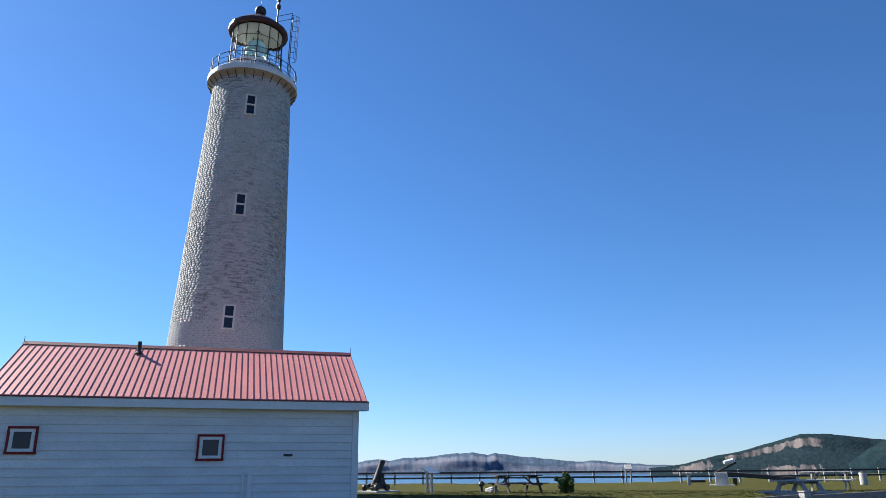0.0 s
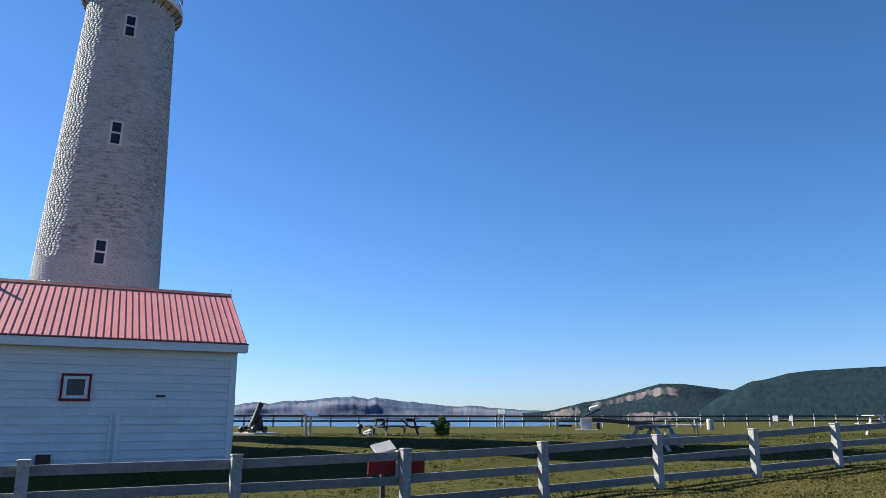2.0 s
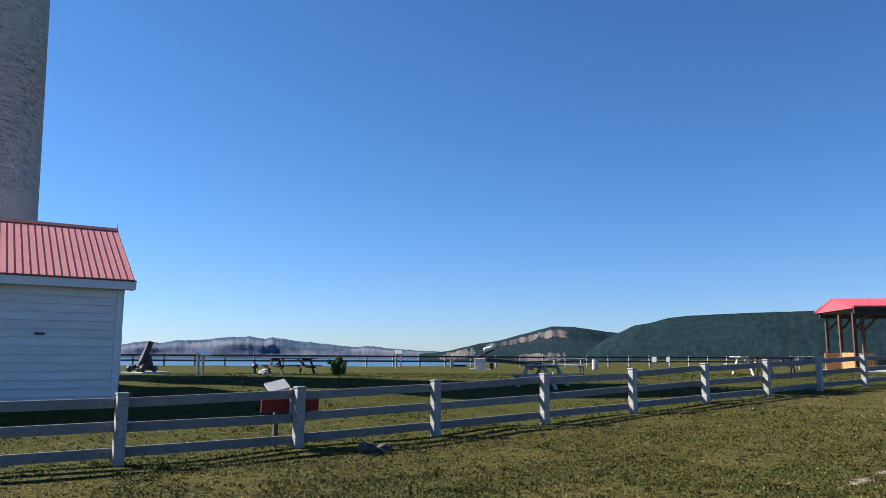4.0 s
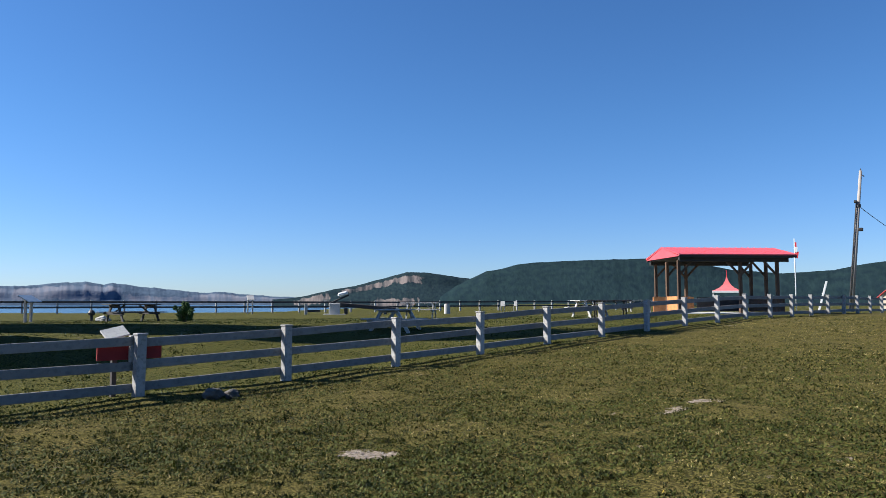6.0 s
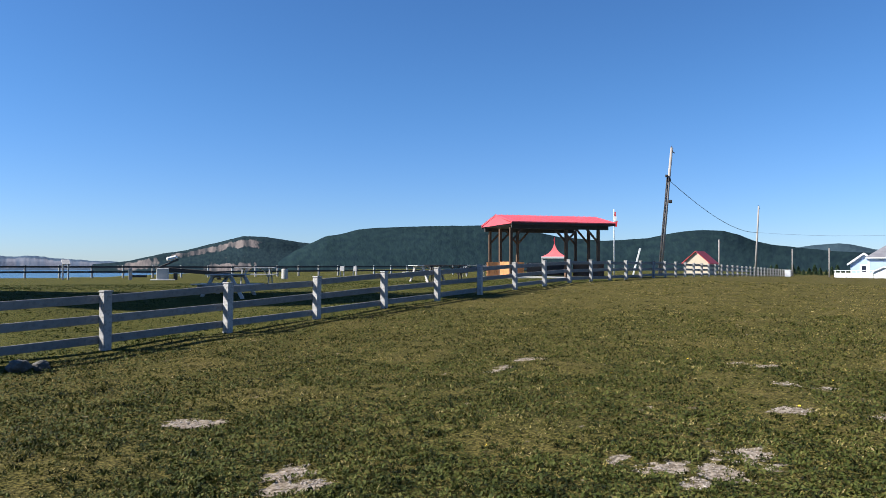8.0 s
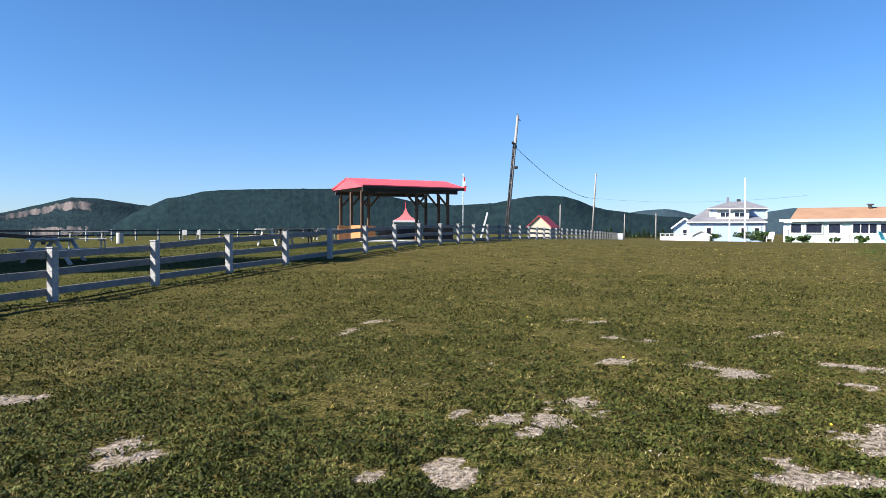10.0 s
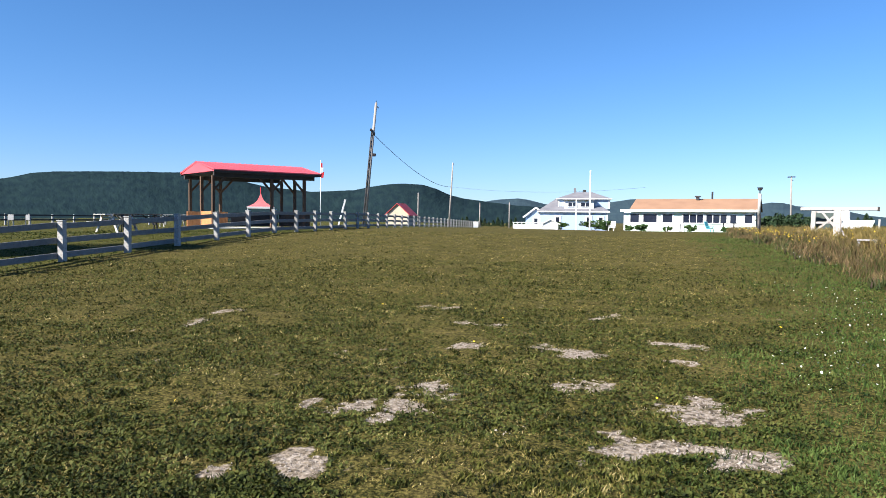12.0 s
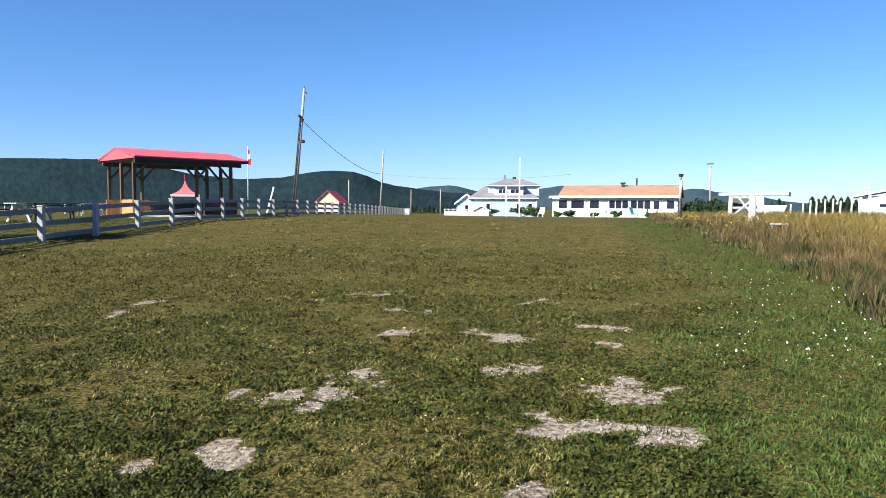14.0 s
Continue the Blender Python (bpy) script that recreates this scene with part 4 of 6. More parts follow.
# ---- picnic shelter ----
def shelter():
    lx, gy = 6.5, 5.0
    s = empty("picnic_shelter", pose(28.55, 26.76, 0.88, 0, 0, -25), "open timber picnic shelter with a red metal roof", "shelter")
    # local x along the eaves, y to the rear
    ez, rz_ = 3.12, 3.64
    for side in (0, 1):
        y0, y1 = (0, gy / 2) if side == 0 else (gy, gy / 2)
        sheet = part("roof_sheet", solid(bmesh.new(), [(y0, ez), (y1, rz_), (y1, rz_ - 0.06), (y0, ez - 0.06)], "x", 0.2, lx), shelter_red_m, s)
        for i in range(19):
            x = 0.2 + (lx - 0.2) * i / 18
            part("roof_rib", beam(bmesh.new(), (x, y0, ez + 0.012), (x, y1, rz_ + 0.012), 0.03, 0.014), shelter_red_m, sheet)
    for x0, x1 in ((0.22, 0.26), (lx - 0.06, lx - 0.02)):
        part("gable", solid(bmesh.new(), [(0.06, ez - 0.10), (gy - 0.06, ez - 0.10), (gy / 2, rz_ - 0.06)], "x", x0, x1), shelter_red_m, s, "red metal gable sheet")
    part("ceiling_panel", boxed((lx / 2 + 0.1, gy / 2, ez - 0.14), (lx - 0.4, gy - 0.2, 0.05)), dark_wood_m, s)
    for y in (0.06, gy - 0.06):
        part("eave_beam", boxed((lx / 2, y + (0.3 if y < 1 else -0.3), ez - 0.27), (lx - 0.6, 0.14, 0.22), None, 0.01), dark_wood_m, s)
        part("fascia", boxed((lx / 2 + 0.1, y, ez - 0.10), (lx - 0.2, 0.04, 0.14)), dark_wood_m, s)
    posts = [(0.3, 0.4), (0.45, 2.4), (0.62, gy - 0.4), (2.4, gy - 0.4), (5.6, 0.4), (lx - 0.4, 2.5), (lx - 0.2, gy - 0.4), (3.6, 0.4)]
    for i, (x, y) in enumerate(posts):
        p = part("post", boxed((x, y, ez / 2 - 0.25), (0.155, 0.155, ez - 0.1), None, 0.01), brown_wood_m, s)
        for dx in (-1, 1):
            xe = x + dx * 0.75
            if 0.2 < xe < lx - 0.2:
                part("brace", beam(bmesh.new(), (x, y, ez - 1.1), (xe, y, ez - 0.3), 0.09, 0.10), brown_wood_m, p)
    part("floor_slab", boxed((lx / 2, gy / 2, -0.02), (lx - 0.3, gy - 0.3, 0.16), None, 0.02), concrete_m, s)
    wall = part("cedar_parapet", boxed((1.6, gy - 0.45, 0.5), (2.4, 0.04, 0.85)), orange_wood_m, s, "orange cedar parapet boards")
    for i in range(16):
        part("board", boxed((0.48 + 0.15 * i, gy - 0.50, 0.5), (0.14, 0.03, 0.86), None, 0.004), orange_wood_m, wall)
    side = part("side_parapet", boxed((0.45, 1.5, 0.5), (0.04, 1.8, 0.85)), orange_wood_m, s)
    for i in range(12):
        part("board", boxed((0.41, 0.65 + 0.15 * i, 0.5), (0.03, 0.14, 0.86), None, 0.004), orange_wood_m, side)
    # the dark wood colour stands in for shade on these rear boards
    back = part("rear_parapet", boxed((4.5, gy - 0.45, 0.5), (3.0, 0.05, 0.8)), dark_wood_m, s, "rear boards with shade painted in as dark wood")
    part("right_parapet", boxed((lx - 0.5, 2.4, 0.5), (0.05, 3.8, 0.8)), brown_wood_m, s)
    return s


shelter()


def flat(az, d, dz=0.0):
    p = heading(az) * d
    return Vector((p.x, p.y, float(height(p.x, p.y)) + dz))


def facing(az, d, dz=0.0, turn=0.0):
    """A pose on the ground whose local -y looks towards the viewpoint."""
    p = flat(az, d, dz)
    return Matrix.Translation(p) @ Matrix.Rotation(radians(-az + turn), 4, "Z")


def canopy_tent():
    t = empty("canopy_tent", facing(50.3, 80), "small pink-red peaked canopy tent", "tent")
    bm = bmesh.new()
    prof = [(1.4, 2.0), (1.1, 2.1), (0.66, 2.35), (0.33, 2.7), (0.13, 3.1), (0.04, 3.4)]
    rings = [[bm.verts.new((sx * r, sy * r, z)) for sx, sy in ((-1, -1), (1, -1), (1, 1), (-1, 1))] for r, z in prof]
    for a, b in zip(rings, rings[1:]):
        for i in range(4):
            bm.faces.new((a[i], a[(i + 1) % 4], b[(i + 1) % 4], b[i]))
    part("canopy", bm, pink_fabric_m, t)
    part("finial", rod(bmesh.new(), (0, 0, 3.35), (0, 0, 4.1), 0.04, 0.02), flag_red_m, t)
    part("valance", box(box(boxed((0, -1.4, 1.9), (2.8, 0.02, 0.2)), (0, 1.4, 1.9), (2.8, 0.02, 0.2)), (-1.4, 0, 1.9), (0.02, 2.8, 0.2)), white_m, t)
    for sx in (-1.33, 1.33):
        for sy in (-1.33, 1.33):
            part("leg", rod(bmesh.new(), (sx, sy, 0), (sx, sy, 2.0), 0.03), white_m, t)
    part("counter", boxed((0, -0.9, 0.55), (2.2, 0.6, 0.95), None, 0.02), orange_wood_m, t, "orange counter")


canopy_tent()


# ---- poles and wires ----
def utility_pole(az, d, top, lean=(0, 0), conduit=False, mat=None, label="weathered wooden utility pole", arm=False, r0=0.15):
    p = flat(az, d)
    o = empty("utility_pole", Matrix.Translation(p) @ Matrix.Rotation(radians(-az), 4, "Z"), label, "pole", "utility poles")
    h = top - p.z
    end = Vector((lean[0], lean[1], h))
    part("shaft", rod(bmesh.new(), (0, 0, -0.4), end, r0, r0 * 0.66, 12), mat or pole_wood_m, o, smooth=True)
    part("top_pin", rod(rod(bmesh.new(), end, end + Vector((0.0, 0, 0.15)), 0.03), end + Vector((0.05, 0, -0.3)), end + Vector((0.22, 0, -0.45)), 0.035), iron_m, o)
    if conduit:
        q = end * 0.76
        part("conduit", rod(bmesh.new(), (-0.12, -0.15, 0.1), q + Vector((-0.13, -0.13, 0.1)), 0.045), iron_m, o, "black cable conduit")
        part("conduit_head", boxed(q + Vector((-0.18, -0.15, 0.2)), (0.2, 0.2, 0.2), None, 0.04), iron_m, o)
        part("flood_lamp", boxed(end * 0.58 + Vector((0.26, -0.1, 0)), (0.3, 0.22, 0.25), None, 0.05), iron_m, o)
        part("pole_band", rod(bmesh.new(), end * 0.75 - Vector((0, 0, 0.1)), end * 0.75 + Vector((0, 0, 0.1)), 0.17), iron_m, o)
    if arm:
        part("lamp_arm", boxed(end + Vector((0, 0, 0.02)), (0.9, 0.2, 0.12), None, 0.03), iron_m, o)
    return p + Matrix.Rotation(radians(-az), 3, "Z") @ end, p


top1, foot1 = utility_pole(58.28, 60, 11.0, (0.95, 0.0), True)
top2, foot2 = utility_pole(64.85, 125, 11.2, (0.6, 0.0), r0=0.17)
top3, foot3 = utility_pole(90.1, 100, 7.1, (-0.1, 0), arm=True, r0=0.13)
top4, foot4 = utility_pole(69.63, 110, 4.1, r0=0.10, label="thin weathered wooden pole")
top5, foot5 = utility_pole(62.42, 112, 5.5, r0=0.12, label="short weathered wooden pole")
top6, foot6 = utility_pole(67.3, 118, 4.2, r0=0.10, label="thin weathered wooden pole")


def wire(a, b, sag, name="power_wire", r=0.02):
    bm = bmesh.new()
    a, b = Vector(a), Vector(b)
    pts = [a.lerp(b, i / 24) - Vector((0, 0, sag * 4 * (i / 24) * (1 - i / 24))) for i in range(25)]
    for p, q in zip(pts, pts[1:]):
        rod(bm, p, q, r, seg=4)
    tagged(part(name, bm, cable_m), "thin black overhead wire sagging between poles", "cable")


wire(foot1.lerp(top1, 0.75), foot2.lerp(top2, 0.62), 1.1, r=0.03)
wire(foot2.lerp(top2, 0.62), flat(80, 112, 6.5), 0.8, r=0.011)


def flag_pole():
    o = empty("flag_pole", facing(54.9, 62), "white flag pole with a limp red and white flag", "flag pole")
    part("pole", rod(bmesh.new(), (0, 0, -0.2), (0, 0, 5.6), 0.05, 0.03, 10), white_m, o, smooth=True)
    flag = part("flag", boxed((0.14, 0, 4.35), (0.24, 0.03, 0.5), Matrix.Rotation(0.15, 3, "Y")), flag_red_m, o, "red and white cloth")
    part("flag_stripe", boxed((0.10, -0.01, 4.75), (0.2, 0.035, 0.42), Matrix.Rotation(0.12, 3, "Y")), white_m, flag)
    part("flag_end", boxed((0.07, 0, 5.12), (0.16, 0.03, 0.42)), flag_red_m, flag)


flag_pole()


def white_post(az, d, h, w=0.12, label="plain white painted wooden post", lean=0.0, name="white_post", mat=None):
    o = empty(name, facing(az, d), label, "post")
    part("shaft", beam(bmesh.new(), (0, 0, -0.2), (lean, 0, h), w, w, 0.01), mat or white_m, o)
    return o


tall = white_post(75.9, 85, 6.9, 0.16, "tall slim white flag pole without a flag")
white_post(74.88, 75, 3.1, 0.13)
white_post(56.25, 50, 1.9, 0.12, "white plank leaning by the fence", 0.55, "leaning_plank")
box1 = empty("white_box", facing(67.0, 108), "small white utility box on the grass", "box")
part("body", boxed((0, 0, 0.4), (0.7, 0.5, 0.9), None, 0.03), white_m, box1)
part("lid", boxed((0, 0, 0.87), (0.76, 0.56, 0.05), None, 0.01), white_m, box1)


# ---- houses ----
def pane_window(parent, x, y, z, w, h, split=1, frame=0.09):
    o = part("window", box(box(box(box(bmesh.new(), (x, y, z + h / 2), (w + frame, 0.08, frame)), (x, y, z - h / 2), (w + frame, 0.08, frame)), (x - w / 2, y, z), (frame, 0.08, h)), (x + w / 2, y, z), (frame, 0.08, h)), white_m, parent)
    for i in range(split):
        pw = w / split
        part("pane", boxed((x - w / 2 + pw * (i + 0.5), y + 0.015, z), (pw - 0.06, 0.03, h - 0.05)), dark_pane_m, o)
        if i:
            part("mullion", boxed((x - w / 2 + pw * i, y - 0.005, z), (0.08, 0.07, h)), white_m, o)
    return o


def small_shed():
    o = empty("garden_shed", facing(60.8, 105, 0, 0), "small cream shed with a bright red gable roof", "shed")
    w, d, h, r = 3.3, 4.0, 1.75, 3.35
    part("wall", solid(bmesh.new(), [(-w / 2, -0.3), (w / 2, -0.3), (w / 2, h), (0, r - 0.12), (-w / 2, h)], "y", 0, d), cream_m, o)
    for s in (-1, 1):
        part("roof", solid(bmesh.new(), [(0, r), (s * (w / 2 + 0.3), h - 0.15), (s * (w / 2 + 0.3), h - 0.25), (0, r - 0.1)], "y", -0.25, d + 0.25), red_bright_m, o)
    return o


red_bright_m = material("bright_red_roof", (0.52, 0.05, 0.05), (0.45, 0.045, 0.045), 0.6, 1.0, 12.0, 0.1)
shed = small_shed()
shed.matrix_world = shed.matrix_world @ Matrix.Rotation(radians(-16), 4, "Z")


def hip(bm, w, d, z0, z1, ov, cx=0, cy=0, inset=0.35):
    a = [bm.verts.new((cx + sx * (w / 2 + ov), cy + sy * (d / 2 + ov), z0)) for sx, sy in ((-1, -1), (1, -1), (1, 1), (-1, 1))]
    b = [bm.verts.new((cx + sx * w / 2 * inset, cy + sy * d / 2 * 0.12, z1)) for sx, sy in ((-1, -1), (1, -1), (1, 1), (-1, 1))]
    bm.faces.new(list(reversed(a)))
    bm.faces.new(b)
    for i in range(4):
        bm.faces.new((a[i], a[(i + 1) % 4], b[(i + 1) % 4], b[i]))
    return bm


def blue_house():
    o = empty("blue_house", facing(74.6, 106, 0.0), "pale blue clapboard house with white trim and a grey hipped roof", "house")
    w, d, h = 9.6, 9.0, 2.55
    part("wall", boxed((0, d / 2, h / 2 - 0.1), (w, d, h + 0.3)), blue_wall_m, o)
    for sx in (-1, 1):
        part("corner_board", boxed((sx * w / 2, 0, h / 2), (0.2, 0.06, h)), white_m, o)
    part("cornice", boxed((0, d / 2, h + 0.06), (w + 0.7, d + 0.7, 0.16)), white_m, o)
    roof = part("roof", hip(bmesh.new(), w, d, h + 0.14, h + 2.0, 0.35, 0, d / 2, 0.55), slate_roof_m, o)
    up = part("upper_storey", boxed((1.5, d / 2 - 0.6, h + 1.25), (7.2, 5.2, 1.5)), blue_wall_m, o)
    part("upper_roof", hip(bmesh.new(), 7.2, 5.2, h + 2.0, h + 3.0, 0.35, 1.5, d / 2 - 0.6, 0.35), slate_roof_m, up)
    part("upper_trim", boxed((1.5, d / 2 - 0.6, h + 1.95), (7.9, 5.9, 0.12)), white_m, up)
    for sx in (-1, 1):
        part("upper_corner_board", boxed((1.5 + sx * 3.6, d / 2 - 3.22, h + 1.25), (0.2, 0.06, 1.5)), white_m, up)
    dorm = part("dormer", solid(bmesh.new(), [(-1.3, h + 0.3), (2.9, h + 0.3), (2.9, h + 1.75), (-1.3, h + 1.75)], "y", 0.55, 2.2), white_m, o)
    part("dormer_roof", boxed((0.8, 1.2, h + 1.82), (4.6, 2.1, 0.12)), slate_roof_m, dorm)
    pane_window(dorm, -0.1, 0.52, h + 1.1, 1.3, 0.65, 2)
    pane_window(dorm, 1.7, 0.52, h + 1.1, 1.3, 0.65, 2)
    part("chimney", boxed((0.2, d / 2, h + 3.2), (0.35, 0.35, 0.9)), slate_roof_m, roof)
    part("roof_vent", boxed((1.6, d / 2 - 0.5, h + 3.15), (0.5, 0.5, 0.4), None, 0.06), iron_m, roof)
    for x in (-2.2, 2.2, 3.9):
        pane_window(o, x, -0.03, 1.35, 0.75, 1.15, 1, 0.22)
    cx = -w / 2 - 0.55
    wing = part("wing", solid(bmesh.new(), [(cx - 1.5, -0.2), (cx + 1.5, -0.2), (cx + 1.5, 1.9), (cx, 3.0), (cx - 1.5, 1.9)], "y", 0.5, 5.5), blue_wall_m, o)
    part("wing_roof", solid(bmesh.new(), [(cx - 1.8, 1.75), (cx, 3.1), (cx + 1.8, 1.75), (cx + 1.8, 1.9), (cx, 3.28), (cx - 1.8, 1.9)], "y", 0.25, 5.7), slate_roof_m, wing)
    for sx in (-1, 1):
        part("gable_trim", beam(bmesh.new(), (cx + sx * 1.85, 0.22, 1.74), (cx, 0.22, 3.18), 0.06, 0.22), white_m, wing)
    pane_window(wing, cx, 0.47, 1.2, 0.7, 1.0, 1, 0.2)
    deck = part("deck", boxed((-w / 2 - 1.2, -2.2, 0.15), (4.8, 1.8, 0.12)), white_m, o, "white deck with solid railing")
    part("deck_rail", boxed((-w / 2 - 1.2, -3.08, 0.42), (4.8, 0.06, 0.62)), white_m, deck)
    part("deck_cap", boxed((-w / 2 - 1.2, -3.1, 1.02), (4.9, 0.12, 0.08)), white_m, deck)
    for i in range(9):
        part("deck_post", boxed((-w / 2 - 3.5 + 0.58 * i, -3.1, 0.5), (0.1, 0.1, 1.1)), white_m, deck)
    return o


blue_house()


def play_house():
    o = empty("dog_house", facing(72.9, 88), "small white gabled hut", "hut")
    part("wall", solid(bmesh.new(), [(-0.9, -0.1), (0.9, -0.1), (0.9, 0.7), (0, 1.15), (-0.9, 0.7)], "y", 0, 1.4), white_m, o)
    part("door", boxed((0, -0.01, 0.35), (1.1, 0.04, 0.6)), white_m, o)
    part("roof", solid(bmesh.new(), [(-1.15, 0.55), (0, 1.15), (1.15, 0.55), (1.15, 0.66), (0, 1.28), (-1.15, 0.66)], "y", -0.15, 1.55), white_m, o)


play_house()


def bungalow():
    o = empty("bungalow", facing(83.1, 84, 0.05, -7), "pale mint bungalow with wide windows and a brown shingle roof", "house")
    w, d, h = 13.6, 7.0, 2.15
    part("wall", boxed((0, d / 2, h / 2 - 0.2), (w, d, h + 0.4)), mint_wall_m, o)
    part("roof", solid(bmesh.new(), [(-0.45, h + 0.05), (d / 2, h + 1.35), (d + 0.4, h + 0.05), (d + 0.4, h + 0.2), (d / 2, h + 1.5), (-0.45, h + 0.2)], "x", -w / 2 + 0.55, w / 2 + 0.5), brown_roof_m, o)
    part("roof_end", solid(bmesh.new(), [(-0.2, h), (d + 0.2, h), (d / 2, h + 1.3)], "x", w / 2 - 0.1, w / 2 + 0.02), dark_gable_m, o)
    part("fascia", boxed((0, -0.46, h + 0.10), (w + 0.9, 0.06, 0.26)), white_m, o)
    part("corner_board", boxed((w / 2, 0, h / 2), (0.25, 0.06, h)), white_m, o)
    part("corner_board", boxed((-w / 2, 0, h / 2), (0.25, 0.06, h)), white_m, o)
    for x, ww, sp in ((-5.7, 1.1, 1), (-4.0, 1.6, 1), (-2.1, 1.2, 1), (0.6, 2.2, 3), (3.0, 2.2, 3), (6.2, 0.9, 1)):
        pane_window(o, x, -0.03, 1.4, ww, 1.05, sp, 0.14)
    door = part("door", boxed((4.7, -0.03, 0.95), (0.85, 0.05, 1.9)), white_m, o)
    part("door_pane", boxed((4.7, -0.06, 1.35), (0.6, 0.02, 0.9)), dark_pane_m, door)
    part("lower_panel", boxed((-1.4, -0.06, 0.35), (2.2, 0.06, 0.9)), white_m, o)
    for i in range(3):
        part("pier", boxed((-6.6 + 5.9 * i, -0.05, 0.6), (0.3, 0.08, 1.5)), white_m, o)
    part("chimney_pipe", rod(bmesh.new(), (2.2, d / 2, h + 1.3), (2.2, d / 2, h + 2.3), 0.10), iron_m, o)
    part("roof_ventilator", box(boxed((0.7, d / 2 - 0.5, h + 1.55), (0.35, 0.35, 0.4), None, 0.04), (0.7, d / 2 - 0.5, h + 1.75), (0.6, 0.5, 0.12)), iron_m, o)
    part("side_wall_dark", boxed((w / 2 + 0.03, d / 2, h / 2), (0.06, d - 0.2, h)), dark_gable_m, o)
    return o


bungalow()


def garden_chair(az, d, turn, mat, label):
    o = empty("garden_chair", facing(az, d, 0.0, turn), label, "chair", "garden chairs")
    part("seat", boxed((0, 0, 0.36), (0.6, 0.55, 0.05), Matrix.Rotation(-0.15, 3, "X"), 0.01), mat, o)
    part("backrest", boxed((0, 0.35, 0.72), (0.6, 0.05, 0.8), Matrix.Rotation(-0.4, 3, "X"), 0.01), mat, o)
    for sx in (-0.3, 0.3):
        part("leg", beam(bmesh.new(), (sx, -0.3, 0), (sx, -0.1, 0.55), 0.06, 0.06), mat, o)
        part("armrest", boxed((sx, 0.0, 0.57), (0.1, 0.65, 0.04)), mat, o)


teal_m = material("teal_paint", (0.05, 0.30, 0.36), (0.04, 0.25, 0.30), 0.6, 3.0, 20.0, 0.1)
garden_chair(84.7, 80, 60, teal_m, "teal wooden garden chair before the bungalow")
garden_chair(77.6, 86, -20, white_m, "white wooden garden chair by the house")
bench = empty("garden_table", facing(81.0, 80), "low white garden table", "table")
part("tabletop", boxed((0, 0, 0.5), (2.0, 0.8, 0.05), None, 0.01), white_m, bench)
for sx in (-0.85, 0.85):
    part("leg", boxed((sx, 0, 0.25), (0.08, 0.6, 0.5)), white_m, bench)
dark_table = empty("patio_table", facing(86.0, 81), "dark square patio table by the bungalow door", "table")
part("tabletop", boxed((0, 0, 0.95), (1.6, 0.8, 0.05), None, 0.01), iron_m, dark_table)
for sx in (-0.5, 0.5):
    part("leg", boxed((sx, 0, 0.46), (0.12, 0.4, 0.95)), iron_m, dark_table)


def far_building():
    o = empty("white_barn", facing(102.0, 75, 0.3), "long white low building with a shallow white roof", "building")
    part("wall", boxed((0, 3, 0.75), (6.0, 6, 2.1)), white_m, o)
    part("roof", solid(bmesh.new(), [(-3.6, 1.65), (0.5, 2.5), (3.6, 1.65), (3.6, 1.8), (0.5, 2.66), (-3.6, 1.8)], "y", -0.4, 6.4), white_m, o)
    pane_window(o, -0.9, -0.03, 0.95, 1.0, 0.35, 1, 0.06)
    part("roof_vent", rod(rod(bmesh.new(), (-2.4, 2, 1.9), (-2.4, 2, 2.5), 0.12), (-2.4, 2, 2.45), (-2.4, 2, 2.65), 0.28), white_m, o)


far_building()


# ---- things on the back lawn ----
def picnic_table(m, wood, label, length=1.8):
    o = empty("picnic_table", m, label, "picnic table", "picnic tables")
    for i in range(5):
        part("top_plank", boxed((0, -0.31 + 0.155 * i, 0.735), (length, 0.145, 0.04), None, 0.006), wood, o)
    for sy in (-1, 1):
        for k in (0, 1):
            part("bench_plank", boxed((0, sy * (0.66 + 0.145 * k), 0.43), (length, 0.135, 0.04), None, 0.006), wood, o)
    for sx in (-1, 1):
        x = sx * (length / 2 - 0.3)
        part("cross_bar", boxed((x, 0, 0.385), (0.045, 1.62, 0.10)), wood, o)
        part("top_bar", boxed((x, 0, 0.69), (0.045, 0.72, 0.09)), wood, o)
        for sy in (-1, 1):
            part("leg", beam(bmesh.new(), (x + 0.045, sy * 0.28, 0.71), (x + 0.045, sy * 0.72, -0.02), 0.045, 0.11), wood, o)
        part("brace", beam(bmesh.new(), (x, 0, 0.40), (x - sx * 0.42, 0, 0.70), 0.09, 0.04), wood, o)
    return o


picnic_table(facing(5.75, 32.0, -0.05, 28), dark_wood_m, "dark-stained wooden picnic table on the grass", 2.1)
picnic_table(facing(25.3, 24.0, -0.05, 62), pale_wood_m, "pale weathered picnic table in the tower's shadow", 1.5)
picnic_table(facing(27.2, 34, 0, -8), pale_wood_m, "pale weathered wooden picnic table on the lawn")
picnic_table(facing(40.4, 33, 0, 35), pale_wood_m, "weathered picnic table near the shelter", 1.5)
picnic_table(facing(41.9, 31, 0, 5), dark_wood_m, "dark wooden picnic table near the shelter")
picnic_table(facing(44.0, 48, 0, 10), pale_wood_m, "pale picnic table beyond the lawn")


